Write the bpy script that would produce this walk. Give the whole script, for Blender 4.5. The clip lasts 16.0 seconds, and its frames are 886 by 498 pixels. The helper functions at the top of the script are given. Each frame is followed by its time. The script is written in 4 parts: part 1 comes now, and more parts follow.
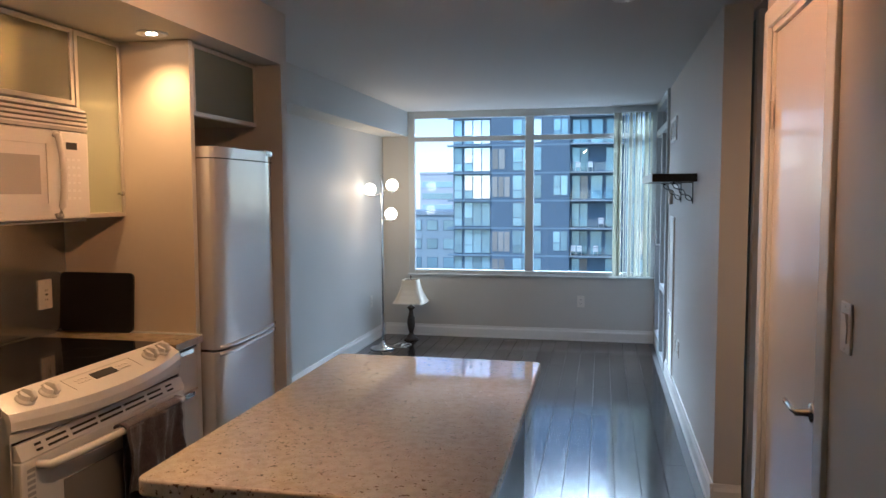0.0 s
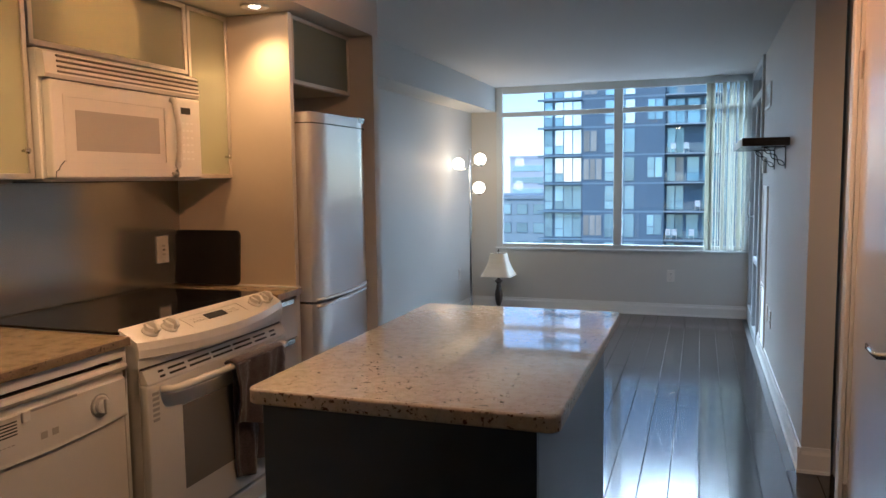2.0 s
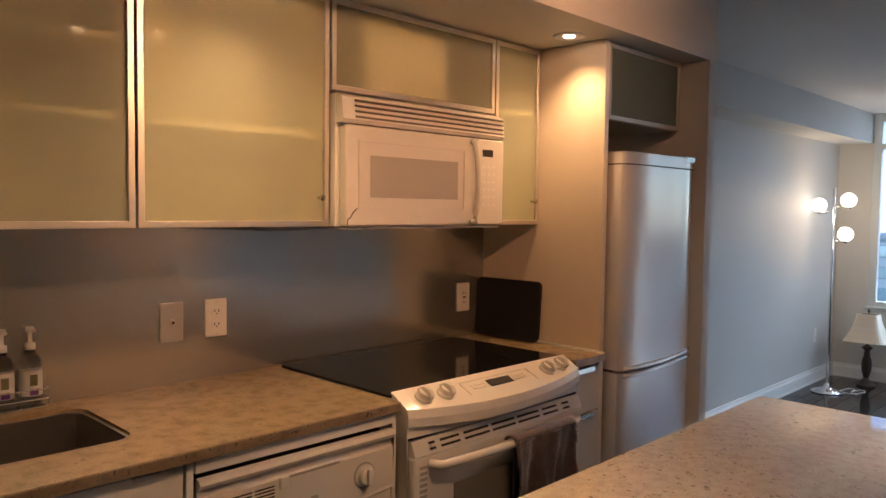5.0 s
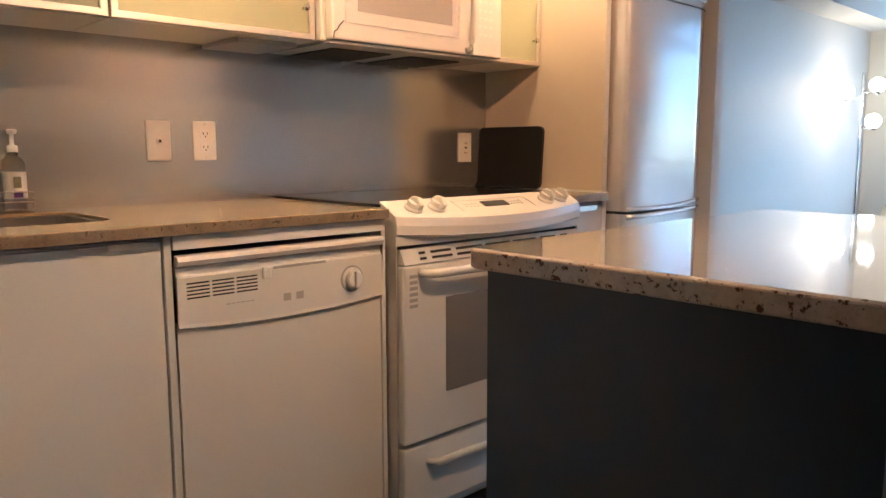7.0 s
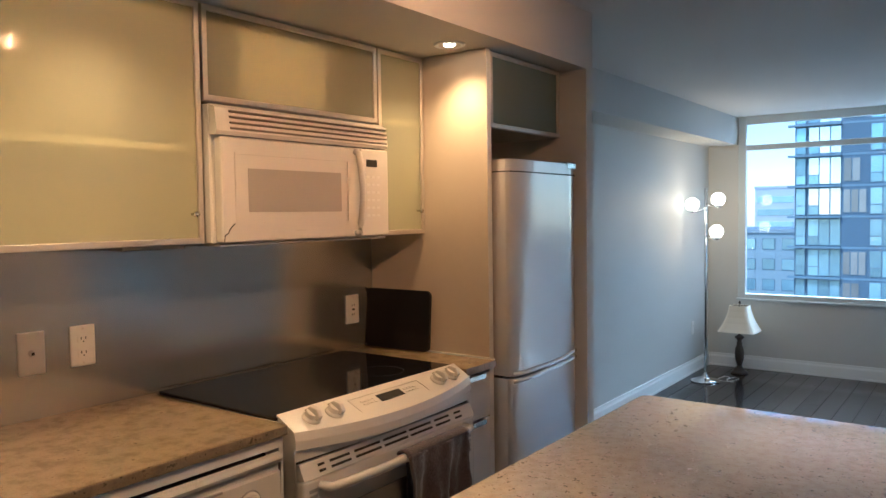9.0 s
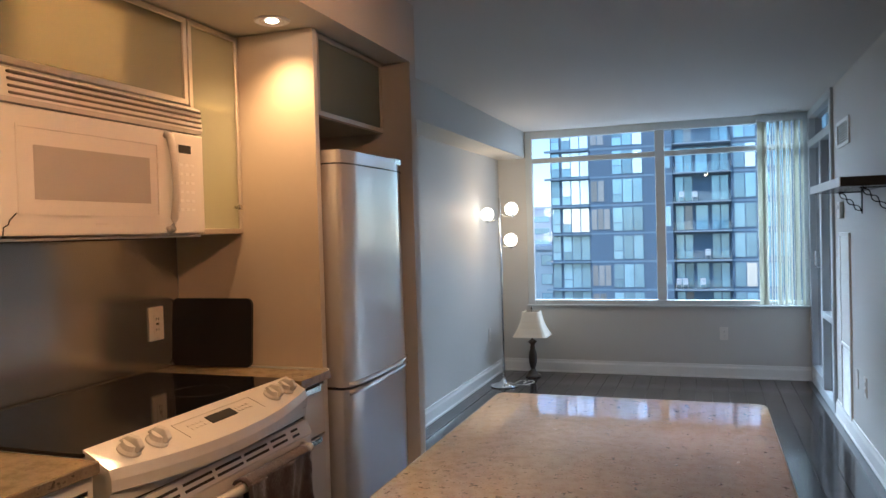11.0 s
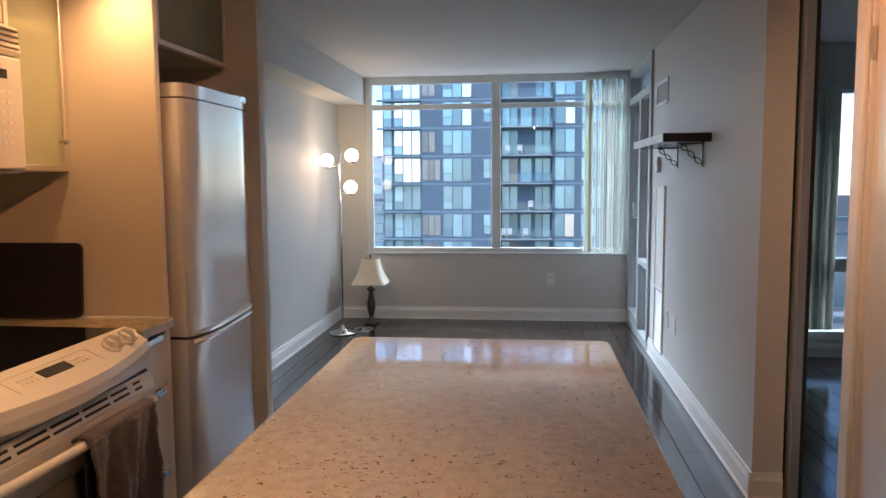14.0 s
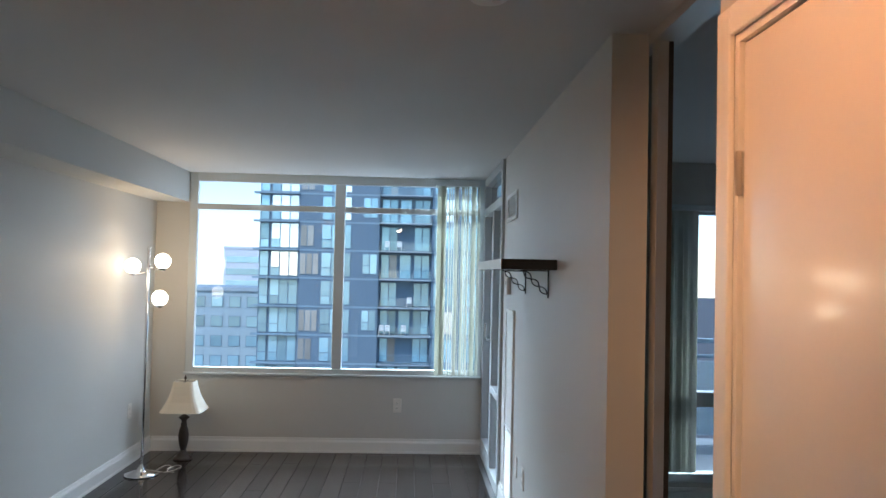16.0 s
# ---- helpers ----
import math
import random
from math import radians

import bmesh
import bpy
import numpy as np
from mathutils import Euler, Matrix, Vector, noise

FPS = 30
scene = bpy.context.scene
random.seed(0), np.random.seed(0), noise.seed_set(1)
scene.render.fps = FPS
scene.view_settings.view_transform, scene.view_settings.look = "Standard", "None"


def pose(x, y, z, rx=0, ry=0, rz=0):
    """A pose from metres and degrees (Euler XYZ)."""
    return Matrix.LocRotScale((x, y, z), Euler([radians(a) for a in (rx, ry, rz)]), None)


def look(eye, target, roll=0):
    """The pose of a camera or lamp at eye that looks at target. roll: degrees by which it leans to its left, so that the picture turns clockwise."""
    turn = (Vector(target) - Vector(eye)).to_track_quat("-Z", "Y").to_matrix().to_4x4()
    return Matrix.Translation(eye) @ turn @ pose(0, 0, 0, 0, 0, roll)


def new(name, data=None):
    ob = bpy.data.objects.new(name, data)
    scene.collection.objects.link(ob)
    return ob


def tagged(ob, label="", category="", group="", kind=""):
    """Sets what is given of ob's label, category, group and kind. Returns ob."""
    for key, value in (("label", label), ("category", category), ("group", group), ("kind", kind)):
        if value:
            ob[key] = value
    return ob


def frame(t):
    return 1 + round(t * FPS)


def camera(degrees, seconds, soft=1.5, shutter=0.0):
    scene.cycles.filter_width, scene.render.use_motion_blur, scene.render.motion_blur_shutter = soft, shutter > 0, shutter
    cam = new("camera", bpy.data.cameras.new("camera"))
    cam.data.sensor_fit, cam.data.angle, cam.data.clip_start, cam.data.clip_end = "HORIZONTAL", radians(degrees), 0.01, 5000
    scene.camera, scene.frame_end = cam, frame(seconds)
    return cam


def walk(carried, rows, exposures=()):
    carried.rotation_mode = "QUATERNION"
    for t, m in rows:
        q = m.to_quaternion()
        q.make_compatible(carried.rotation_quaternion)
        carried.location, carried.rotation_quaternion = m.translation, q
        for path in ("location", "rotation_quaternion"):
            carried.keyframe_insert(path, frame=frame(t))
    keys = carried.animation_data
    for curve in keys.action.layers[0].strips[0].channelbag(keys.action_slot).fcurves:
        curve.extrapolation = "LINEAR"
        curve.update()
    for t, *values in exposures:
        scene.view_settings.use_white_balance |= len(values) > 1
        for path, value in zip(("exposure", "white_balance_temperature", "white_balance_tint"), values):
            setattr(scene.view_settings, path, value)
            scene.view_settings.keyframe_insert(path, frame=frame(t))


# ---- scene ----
cam = camera(61.6, 16.0)
PATH = [
    (0, (1.513, 1.072, 1.447), (1.095, 3.022, 1.298), -0.2),
    (0.5, (1.527, 0.983, 1.41), (1.018, 2.912, 1.262), -0.3),
    (1, (1.561, 0.961, 1.359), (0.948, 2.858, 1.196), -0.4),
    (1.5, (1.586, 0.948, 1.322), (0.92, 2.824, 1.13), -0.5),
    (2, (1.567, 0.95, 1.349), (0.917, 2.832, 1.161), -0.7),
    (2.5, (1.551, 0.94, 1.449), (0.913, 2.833, 1.338), -0.6),
    (3, (1.529, 0.945, 1.468), (0.893, 2.84, 1.426), -0.4),
    (3.5, (1.493, 0.96, 1.482), (0.781, 2.828, 1.435), -0.6),
    (4, (1.459, 1.086, 1.476), (0.402, 2.783, 1.44), -0.4),
    (4.2, (1.459, 1.153, 1.473), (0.244, 2.742, 1.454), -0.1),
    (6.3, (1.49, 1.455, 1.191), (0.021, 2.793, 0.97), -0.1),
    (6.5, (1.504, 1.454, 1.147), (0.036, 2.791, 0.906), -0.2),
    (7, (1.515, 1.438, 1.058), (0.071, 2.797, 0.792), -0.1),
    (7.5, (1.51, 1.423, 1.013), (0.106, 2.818, 0.73), -0.3),
    (8, (1.497, 1.407, 1.169), (0.136, 2.855, 0.937), 0.1),
    (8.5, (1.463, 1.413, 1.341), (0.176, 2.937, 1.196), -0.3),
    (9, (1.456, 1.395, 1.436), (0.264, 2.999, 1.342), -0.8),
    (9.2, (1.474, 1.419, 1.419), (0.301, 3.038, 1.357), -1.2),
    (11.3, (1.132, 1.482, 1.315), (0.581, 3.403, 1.238), -1.2),
    (11.5, (1.113, 1.468, 1.272), (0.633, 3.407, 1.158), -0.9),
    (12, (1.111, 1.469, 1.162), (0.74, 3.424, 0.966), -0.5),
    (12.5, (1.128, 1.458, 1.117), (0.796, 3.418, 0.893), -1.4),
    (13, (1.135, 1.463, 1.122), (0.835, 3.427, 0.884), -1.6),
    (13.5, (1.111, 1.47, 1.213), (0.848, 3.44, 0.986), -1.0),
    (14, (1.102, 1.485, 1.335), (0.876, 3.463, 1.144), -0.4),
    (14.5, (1.159, 1.558, 1.42), (0.996, 3.547, 1.293), 0.2),
    (15, (1.265, 1.731, 1.482), (1.093, 3.722, 1.412), 0.7),
    (15.5, (1.318, 1.962, 1.468), (1.185, 3.957, 1.459), 1.7),
    (16, (1.395, 2.245, 1.485), (1.483, 4.242, 1.55), 1.3),
]
walk(cam, [(t, look(eye, target, roll)) for t, eye, target, roll in PATH],
     [(0, 0.68, 5250, 9), (1, 0.70, 5200, 8), (3, 0.62, 5500, 11), (4.2, 0.58, 5750, 14), (6.3, 1.2, 4850, 7), (7.0, 1.72, 4800, 5), (7.5, 1.85, 4600, 2), (8.0, 1.42, 4700, 1),
      (8.6, 0.92, 4750, 2), (9.2, 0.76, 4900, 3), (11.3, 0.68, 5350, 10), (12.5, 0.86, 5550, 11), (13.5, 0.86, 5800, 13), (14.0, 0.76, 5800, 13), (15.0, 0.76, 5250, 7), (16.0, 0.76, 5650, 8)])

# ---------- world and light ----------
world = bpy.data.worlds.new("sky")
scene.world = world
world.use_nodes = True
wn = world.node_tree.nodes
sky = wn.new("ShaderNodeTexSky")
sky.sky_type = "NISHITA"
sky.sun_disc = False
sky.sun_elevation = radians(45)
sky.dust_density = 0.3
sky.ozone_density = 3.0
sky.sun_rotation = radians(215)
wn["Background"].inputs["Strength"].default_value = 0.15
world.node_tree.links.new(sky.outputs[0], wn["Background"].inputs["Color"])


def lamp(name, kind, m, energy, color, **settings):
    data = bpy.data.lights.new(name, kind)
    data.energy, data.color = energy, color
    for key, value in settings.items():
        if key == "size":
            data.size = value
        elif key == "size_y":
            data.shape, data.size_y = "RECTANGLE", value
        elif key == "angle":
            data.angle = radians(value)
        elif key == "spot":
            data.spot_size, data.spot_blend = radians(value), 1.0
        elif key == "radius":
            data.shadow_soft_size = value
    ob = new(name, data)
    ob.matrix_world = m
    return ob


WARM = (1.0, 0.54, 0.21)
lamp("sun", "SUN", look((-35, -40, 69), (0, 20, 0)), 1.4, (1.0, 0.95, 0.88), angle=10)
# added area lamps, out of view outside, standing in for daylight through the windows
lamp("sky_fill", "AREA", look((-4.5, 20.0, 14.8), (0.2, 7.0, 14.3)), 15500, (0.80, 0.92, 0.98), size=24.0, size_y=15.0)
lamp("balcony_fill", "AREA", look((6.0, 9.0, 4.6), (1.6, 7.8, 0.8)), 140, (0.76, 0.87, 1.0), size=3.0, size_y=2.0)
# recessed kitchen lights
for y in (2.34, 3.53):
    lamp("pot_light_glow", "SPOT", look((-0.09, y, 2.012), (-0.09, y, 0)), 13.0, WARM, spot=124, radius=0.03)
# ceiling spots: place of each head, its aim, power, tone and cone
HEADS = [((1.21, 3.17, 2.170), (2.05, 3.42, 1.92), 10.5, (1.0, 0.40, 0.15), 98),
         ((1.21, 2.80, 2.170), (-0.3, 2.9, 1.98), 17, (1.0, 0.43, 0.155), 110),
         ((1.21, 2.50, 2.170), (0.0, 1.9, 0.46), 11.5, (1.0, 0.55, 0.24), 92),
         ((1.21, 2.98, 2.170), (1.35, 4.5, 0.6), 14.5, (1.0, 0.54, 0.27), 104)]
for at_, aim, e, tone, cone in HEADS:
    way = (Vector(aim) - Vector(at_)).normalized()
    lamp("spot_glow", "SPOT", look(tuple(Vector(at_) + 0.06 * way), aim), e * 2.2, tone, spot=cone, radius=0.025)
for p in ((-0.364, 7.625, 1.525), (-0.587, 7.66, 1.487), (-0.377, 7.625, 1.262)):
    lamp("globe_glow", "POINT", pose(*p), 1.6, (1.0, 0.60, 0.25), radius=0.045)


# ---------- materials ----------
def material(name, color, rough=0.5, metal=0.0, grain=0.0, grain_scale=60.0, vary=0.04, vary_scale=3.0, bump=0.0, stretch=(1, 1, 1), coat=0.0, random_tone=0.0):
    """A plain surface with variation at two scales, in object space."""
    mat = bpy.data.materials.new(name)
    mat.use_nodes = True
    nt = mat.node_tree
    n, link = nt.nodes, nt.links.new
    bsdf = n["Principled BSDF"]
    coord = n.new("ShaderNodeTexCoord")
    mapping = n.new("ShaderNodeMapping")
    mapping.inputs["Scale"].default_value = stretch
    geo = n.new("ShaderNodeNewGeometry")
    link(geo.outputs["Position"], mapping.inputs["Vector"])
    big = n.new("ShaderNodeTexNoise")
    big.inputs["Scale"].default_value = vary_scale
    big.inputs["Detail"].default_value = 4
    fine = n.new("ShaderNodeTexNoise")
    fine.inputs["Scale"].default_value = grain_scale
    fine.inputs["Detail"].default_value = 5
    link(mapping.outputs[0], big.inputs["Vector"])
    link(mapping.outputs[0], fine.inputs["Vector"])
    tone = n.new("ShaderNodeMath")
    tone.operation = "MULTIPLY_ADD"
    tone.inputs[1].default_value, tone.inputs[2].default_value = 2 * vary, 1 - vary
    link(big.outputs["Fac"], tone.inputs[0])
    tone2 = n.new("ShaderNodeMath")
    tone2.operation = "MULTIPLY_ADD"
    tone2.inputs[1].default_value, tone2.inputs[2].default_value = 2 * grain, 1 - grain
    link(fine.outputs["Fac"], tone2.inputs[0])
    both = n.new("ShaderNodeMath")
    both.operation = "MULTIPLY"
    link(tone.outputs[0], both.inputs[0])
    link(tone2.outputs[0], both.inputs[1])
    last = both
    if random_tone:
        info = n.new("ShaderNodeObjectInfo")
        ran = n.new("ShaderNodeMath")
        ran.operation = "MULTIPLY_ADD"
        ran.inputs[1].default_value, ran.inputs[2].default_value = 2 * random_tone, 1 - random_tone
        link(info.outputs["Random"], ran.inputs[0])
        more = n.new("ShaderNodeMath")
        more.operation = "MULTIPLY"
        link(both.outputs[0], more.inputs[0])
        link(ran.outputs[0], more.inputs[1])
        last = more
    mul = n.new("ShaderNodeVectorMath")
    mul.operation = "SCALE"
    mul.inputs[0].default_value = color
    link(last.outputs[0], mul.inputs["Scale"])
    link(mul.outputs[0], bsdf.inputs["Base Color"])
    rr = n.new("ShaderNodeMath")
    rr.operation = "MULTIPLY_ADD"
    rr.inputs[1].default_value, rr.inputs[2].default_value = 0.16 * rough, rough * 0.92
    link(big.outputs["Fac"], rr.inputs[0])
    link(rr.outputs[0], bsdf.inputs["Roughness"])
    bsdf.inputs["Metallic"].default_value = metal
    bsdf.inputs["Coat Weight"].default_value = coat
    bsdf.inputs["Coat Roughness"].default_value = 0.08
    if bump:
        b = n.new("ShaderNodeBump")
        b.inputs["Strength"].default_value = bump
        b.inputs["Distance"].default_value = 0.002
        link(fine.outputs["Fac"], b.inputs["Height"])
        link(b.outputs[0], bsdf.inputs["Normal"])
    return mat


def ramp_noise(mat, scale, stops, detail=6.0, rough=0.5, kind="noise"):
    """Colour a material by a ramp over noise or cells."""
    nt = mat.node_tree
    n, link = nt.nodes, nt.links.new
    geo = n.new("ShaderNodeNewGeometry")
    if kind == "noise":
        tex = n.new("ShaderNodeTexNoise")
        tex.inputs["Detail"].default_value = detail
        tex.inputs["Roughness"].default_value = rough
        out = tex.outputs["Fac"]
    else:
        tex = n.new("ShaderNodeTexVoronoi")
        out = tex.outputs["Distance"]
    tex.inputs["Scale"].default_value = scale
    link(geo.outputs["Position"], tex.inputs["Vector"])
    ramp = n.new("ShaderNodeValToRGB")
    el = ramp.color_ramp.elements
    el[0].position, el[0].color = stops[0][0], (*stops[0][1], 1)
    el[1].position, el[1].color = stops[-1][0], (*stops[-1][1], 1)
    for p, c in stops[1:-1]:
        e = el.new(p)
        e.color = (*c, 1)
    link(out, ramp.inputs["Fac"])
    return ramp


def granite(name, base, speck, dark, rough, cl=44, fk=92, cut=0.635):
    """Polished stone with blotches and dark flecks of several sizes."""
    mat = bpy.data.materials.new(name)
    mat.use_nodes = True
    nt = mat.node_tree
    bsdf = nt.nodes["Principled BSDF"]
    link = nt.links.new
    cloud = ramp_noise(mat, cl, [(0.35, speck), (0.52, base), (0.75, tuple(min(1, c * 1.12) for c in base))], 8, 0.65)
    fleck = ramp_noise(mat, fk, [(cut, (0, 0, 0)), (cut + 0.06, (1, 1, 1))], 3, 0.6)
    fine = ramp_noise(mat, 210, [(0.60, (0, 0, 0)), (0.70, (0.32, 0.32, 0.32))], 2, 0.5)
    m1 = nt.nodes.new("ShaderNodeMix")
    m1.data_type = "RGBA"
    link(fine.outputs["Color"], m1.inputs["Factor"])
    link(cloud.outputs["Color"], m1.inputs[6])
    m1.inputs[7].default_value = (*tuple(c * 0.45 for c in speck), 1)
    m2 = nt.nodes.new("ShaderNodeMix")
    m2.data_type = "RGBA"
    link(fleck.outputs["Color"], m2.inputs["Factor"])
    link(m1.outputs[2], m2.inputs[6])
    m2.inputs[7].default_value = (*dark, 1)
    link(m2.outputs[2], bsdf.inputs["Base Color"])
    bsdf.inputs["Roughness"].default_value = rough
    return mat


def glow(name, color, strength):
    mat = bpy.data.materials.new(name)
    mat.use_nodes = True
    b = mat.node_tree.nodes["Principled BSDF"]
    b.inputs["Base Color"].default_value = (0.9, 0.9, 0.88, 1)
    b.inputs["Emission Color"].default_value = (*color, 1)
    b.inputs["Emission Strength"].default_value = strength
    return mat


def glass(name, color, rough=0.0, transmission=1.0):
    mat = bpy.data.materials.new(name)
    mat.use_nodes = True
    b = mat.node_tree.nodes["Principled BSDF"]
    b.inputs["Base Color"].default_value = (*color, 1)
    b.inputs["Roughness"].default_value = rough
    b.inputs["Transmission Weight"].default_value = transmission
    b.inputs["IOR"].default_value = 1.45
    return mat


WALL = material("grey_wall_paint", (0.56, 0.55, 0.52), 0.55, grain=0.02, grain_scale=240, vary=0.025, vary_scale=1.5, bump=0.12)
CEIL = material("ceiling_paint", (0.62, 0.61, 0.595), 0.8, grain=0.03, grain_scale=300, vary=0.02, bump=0.15)
HALL = material("hall_wall_paint", (0.56, 0.53, 0.49), 0.5, grain=0.02, grain_scale=240, vary=0.025, bump=0.12)
TRIM = material("white_trim_paint", (0.78, 0.78, 0.76), 0.35, grain=0.01, vary=0.02)
DOORPAINT = material("door_paint", (0.74, 0.72, 0.69), 0.26, grain=0.015, grain_scale=90, vary=0.02, bump=0.06, coat=0.5)
PLANK = material("dark_laminate", (0.025, 0.019, 0.0165), 0.125, grain=0.3, grain_scale=16, vary=0.2, vary_scale=2, stretch=(6, 0.5, 1), bump=0.05, random_tone=0.35)
PLANK.node_tree.nodes["Principled BSDF"].inputs["Specular IOR Level"].default_value = 0.56
# seams paler than the planks: the bevels' reflection is put into the colour
SEAM = material("plank_seam_sheen", (0.13, 0.13, 0.133), 0.45)
FRAME = material("window_frame_paint", (0.56, 0.60, 0.61), 0.4, vary=0.02)
# darker frame colour for the balcony door, its lack of light painted in
SHADEFRAME = material("shaded_frame_paint", (0.40, 0.43, 0.45), 0.4, vary=0.03)
PANE = glass("clear_glass", (0.97, 0.985, 1.0))
CREAM = material("cream_laminate", (0.66, 0.57, 0.45), 0.42, grain=0.02, grain_scale=50, vary=0.02)
WHITECAB = material("white_laminate", (0.72, 0.70, 0.66), 0.38, grain=0.012, vary=0.02)
APPLIANCE = material("white_enamel", (0.74, 0.70, 0.64), 0.24, grain=0.01, vary=0.015, coat=0.3)
APPGREY = material("grey_plastic", (0.36, 0.34, 0.32), 0.4)
# shade lines of the microwave vent, put in as a dark brown
LOUVRE = material("louvre_painted_shade", (0.17, 0.145, 0.12), 0.5)
DARKGAP = material("dark_gap", (0.02, 0.018, 0.016), 0.7)
OVENGLASS = material("oven_window", (0.22, 0.20, 0.18), 0.12, vary=0.03)
MWGLASS = material("microwave_screen", (0.46, 0.42, 0.37), 0.25, grain=0.06, grain_scale=900)
COOKTOP = material("black_ceramic_glass", (0.008, 0.008, 0.009), 0.06, vary=0.1)
RING = material("burner_ring", (0.12, 0.12, 0.12), 0.15)
STEEL = material("fridge_steel", (0.84, 0.83, 0.82), 0.15, 0.5, grain=0.01, grain_scale=200, vary=0.03, vary_scale=2, coat=0.4)
SPLASH = material("brushed_backsplash", (0.53, 0.53, 0.505), 0.2, 0.84, grain=0.008, grain_scale=60, vary=0.01, stretch=(1, 1, 14))
SINKSTEEL = material("sink_steel", (0.34, 0.32, 0.30), 0.34, 0.9, vary=0.05)
CHROME = material("chrome", (0.75, 0.74, 0.72), 0.13, 1.0, vary=0.03)
ALU = material("aluminium", (0.64, 0.6, 0.55), 0.36, 0.8, grain=0.02, vary=0.03)
NAVY = material("navy_panel", (0.034, 0.054, 0.088), 0.36, grain=0.05, grain_scale=80, vary=0.08)
BLACK = material("black_gloss", (0.012, 0.012, 0.013), 0.2, vary=0.1)
BOARD = material("black_board", (0.004, 0.004, 0.005), 0.55, grain=0.1, vary=0.1)
STONE = granite("island_quartz", (0.68, 0.60, 0.52), (0.59, 0.505, 0.42), (0.24, 0.15, 0.10), 0.05, 44, 88, 0.612)
# same quartz, browner: warm light and missing glare put into the edge colour
STONE_EDGE = granite("island_quartz_edge_tone", (0.64, 0.53, 0.44), (0.54, 0.42, 0.33), (0.12, 0.065, 0.042), 0.16, 44, 84, 0.58)
for key, value in (("Specular IOR Level", 0.9), ("Coat Weight", 1.0), ("Coat Roughness", 0.035)):
    STONE.node_tree.nodes["Principled BSDF"].inputs[key].default_value = value
COUNTER = granite("counter_granite", (0.37, 0.28, 0.165), (0.27, 0.20, 0.115), (0.20, 0.145, 0.08), 0.2, 24, 48, 0.66)
# rougher granite for the front edge, darkened to paint in its weaker light
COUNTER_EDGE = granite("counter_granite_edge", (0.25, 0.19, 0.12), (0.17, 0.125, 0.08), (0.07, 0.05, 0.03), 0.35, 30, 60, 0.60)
TOWEL = material("towel_terry", (0.105, 0.078, 0.080), 0.95, grain=0.6, grain_scale=170, vary=0.45, vary_scale=22, bump=1.0)
TOWEL.node_tree.nodes["Principled BSDF"].inputs["Sheen Weight"].default_value = 0.5
SHADE = material("fabric_shade", (0.72, 0.66, 0.55), 0.85, grain=0.04, grain_scale=300)
BRONZE = material("dark_bronze", (0.07, 0.055, 0.045), 0.4, 0.3, vary=0.25, vary_scale=30)
BLIND = material("vinyl_blind", (0.72, 0.71, 0.66), 0.5, grain=0.02, grain_scale=200)
tr = BLIND.node_tree
soft = tr.nodes.new("ShaderNodeBsdfTranslucent")
soft.inputs["Color"].default_value = (0.74, 0.76, 0.66, 1)
half = tr.nodes.new("ShaderNodeMixShader")
half.inputs[0].default_value = 0.32
tr.links.new(tr.nodes["Principled BSDF"].outputs[0], half.inputs[1])
tr.links.new(soft.outputs[0], half.inputs[2])
tr.links.new(half.outputs[0], tr.nodes["Material Output"].inputs["Surface"])
PLATE = material("outlet_plastic", (0.74, 0.71, 0.66), 0.35)
GLOBE = glow("frosted_globe_light", (1.0, 0.84, 0.60), 4.5)
BULB = glow("pot_light_bulb", (1.0, 0.82, 0.55), 14.0)


def frosted(name, color, clear, coat=0.3):
    """Etched glass: part seen through, part light scattered on through it, part lit on its face."""
    mat = bpy.data.materials.new(name)
    mat.use_nodes = True
    nt = mat.node_tree
    b = nt.nodes["Principled BSDF"]
    b.inputs["Base Color"].default_value = (*color, 1)
    b.inputs["Roughness"].default_value = 0.45
    b.inputs["Coat Weight"].default_value, b.inputs["Coat Roughness"].default_value = coat, 0.03
    scatter = nt.nodes.new("ShaderNodeBsdfTranslucent")
    scatter.inputs["Color"].default_value = (*color, 1)
    open_ = nt.nodes.new("ShaderNodeBsdfTransparent")
    open_.inputs["Color"].default_value = (*color, 1)
    both = nt.nodes.new("ShaderNodeMixShader")
    both.inputs[0].default_value = 0.45
    nt.links.new(scatter.outputs[0], both.inputs[1])
    nt.links.new(b.outputs[0], both.inputs[2])
    mix = nt.nodes.new("ShaderNodeMixShader")
    mix.inputs[0].default_value = clear
    nt.links.new(both.outputs[0], mix.inputs[1])
    nt.links.new(open_.outputs[0], mix.inputs[2])
    nt.links.new(mix.outputs[0], nt.nodes["Material Output"].inputs["Surface"])
    return mat


FROST = frosted("frosted_green_glass", (0.93, 0.93, 0.80), 0.68)
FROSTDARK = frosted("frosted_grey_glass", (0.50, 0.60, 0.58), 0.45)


# ---------- mesh helpers ----------
def mesh_of(bm, name, smooth=False):
    me = bpy.data.meshes.new(name)
    bmesh.ops.recalc_face_normals(bm, faces=bm.faces)
    bm.to_mesh(me)
    bm.free()
    if smooth:
        for p in me.polygons:
            p.use_smooth = True
    return me


def part(name, bm, mat, parent=None, label="", smooth=False):
    me = mesh_of(bm, name, smooth)
    me.materials.append(mat)
    ob = new(name, me)
    if parent is not None:
        ob.parent = parent
    if label:
        ob["label"] = label
    return ob


def thing(name, x, y, z, label, category, group="", kind="", rz=0):
    ob = new(name)
    ob.empty_display_size = 0.1
    ob.matrix_world = pose(x, y, z, 0, 0, rz)
    return tagged(ob, label, category, group, kind)


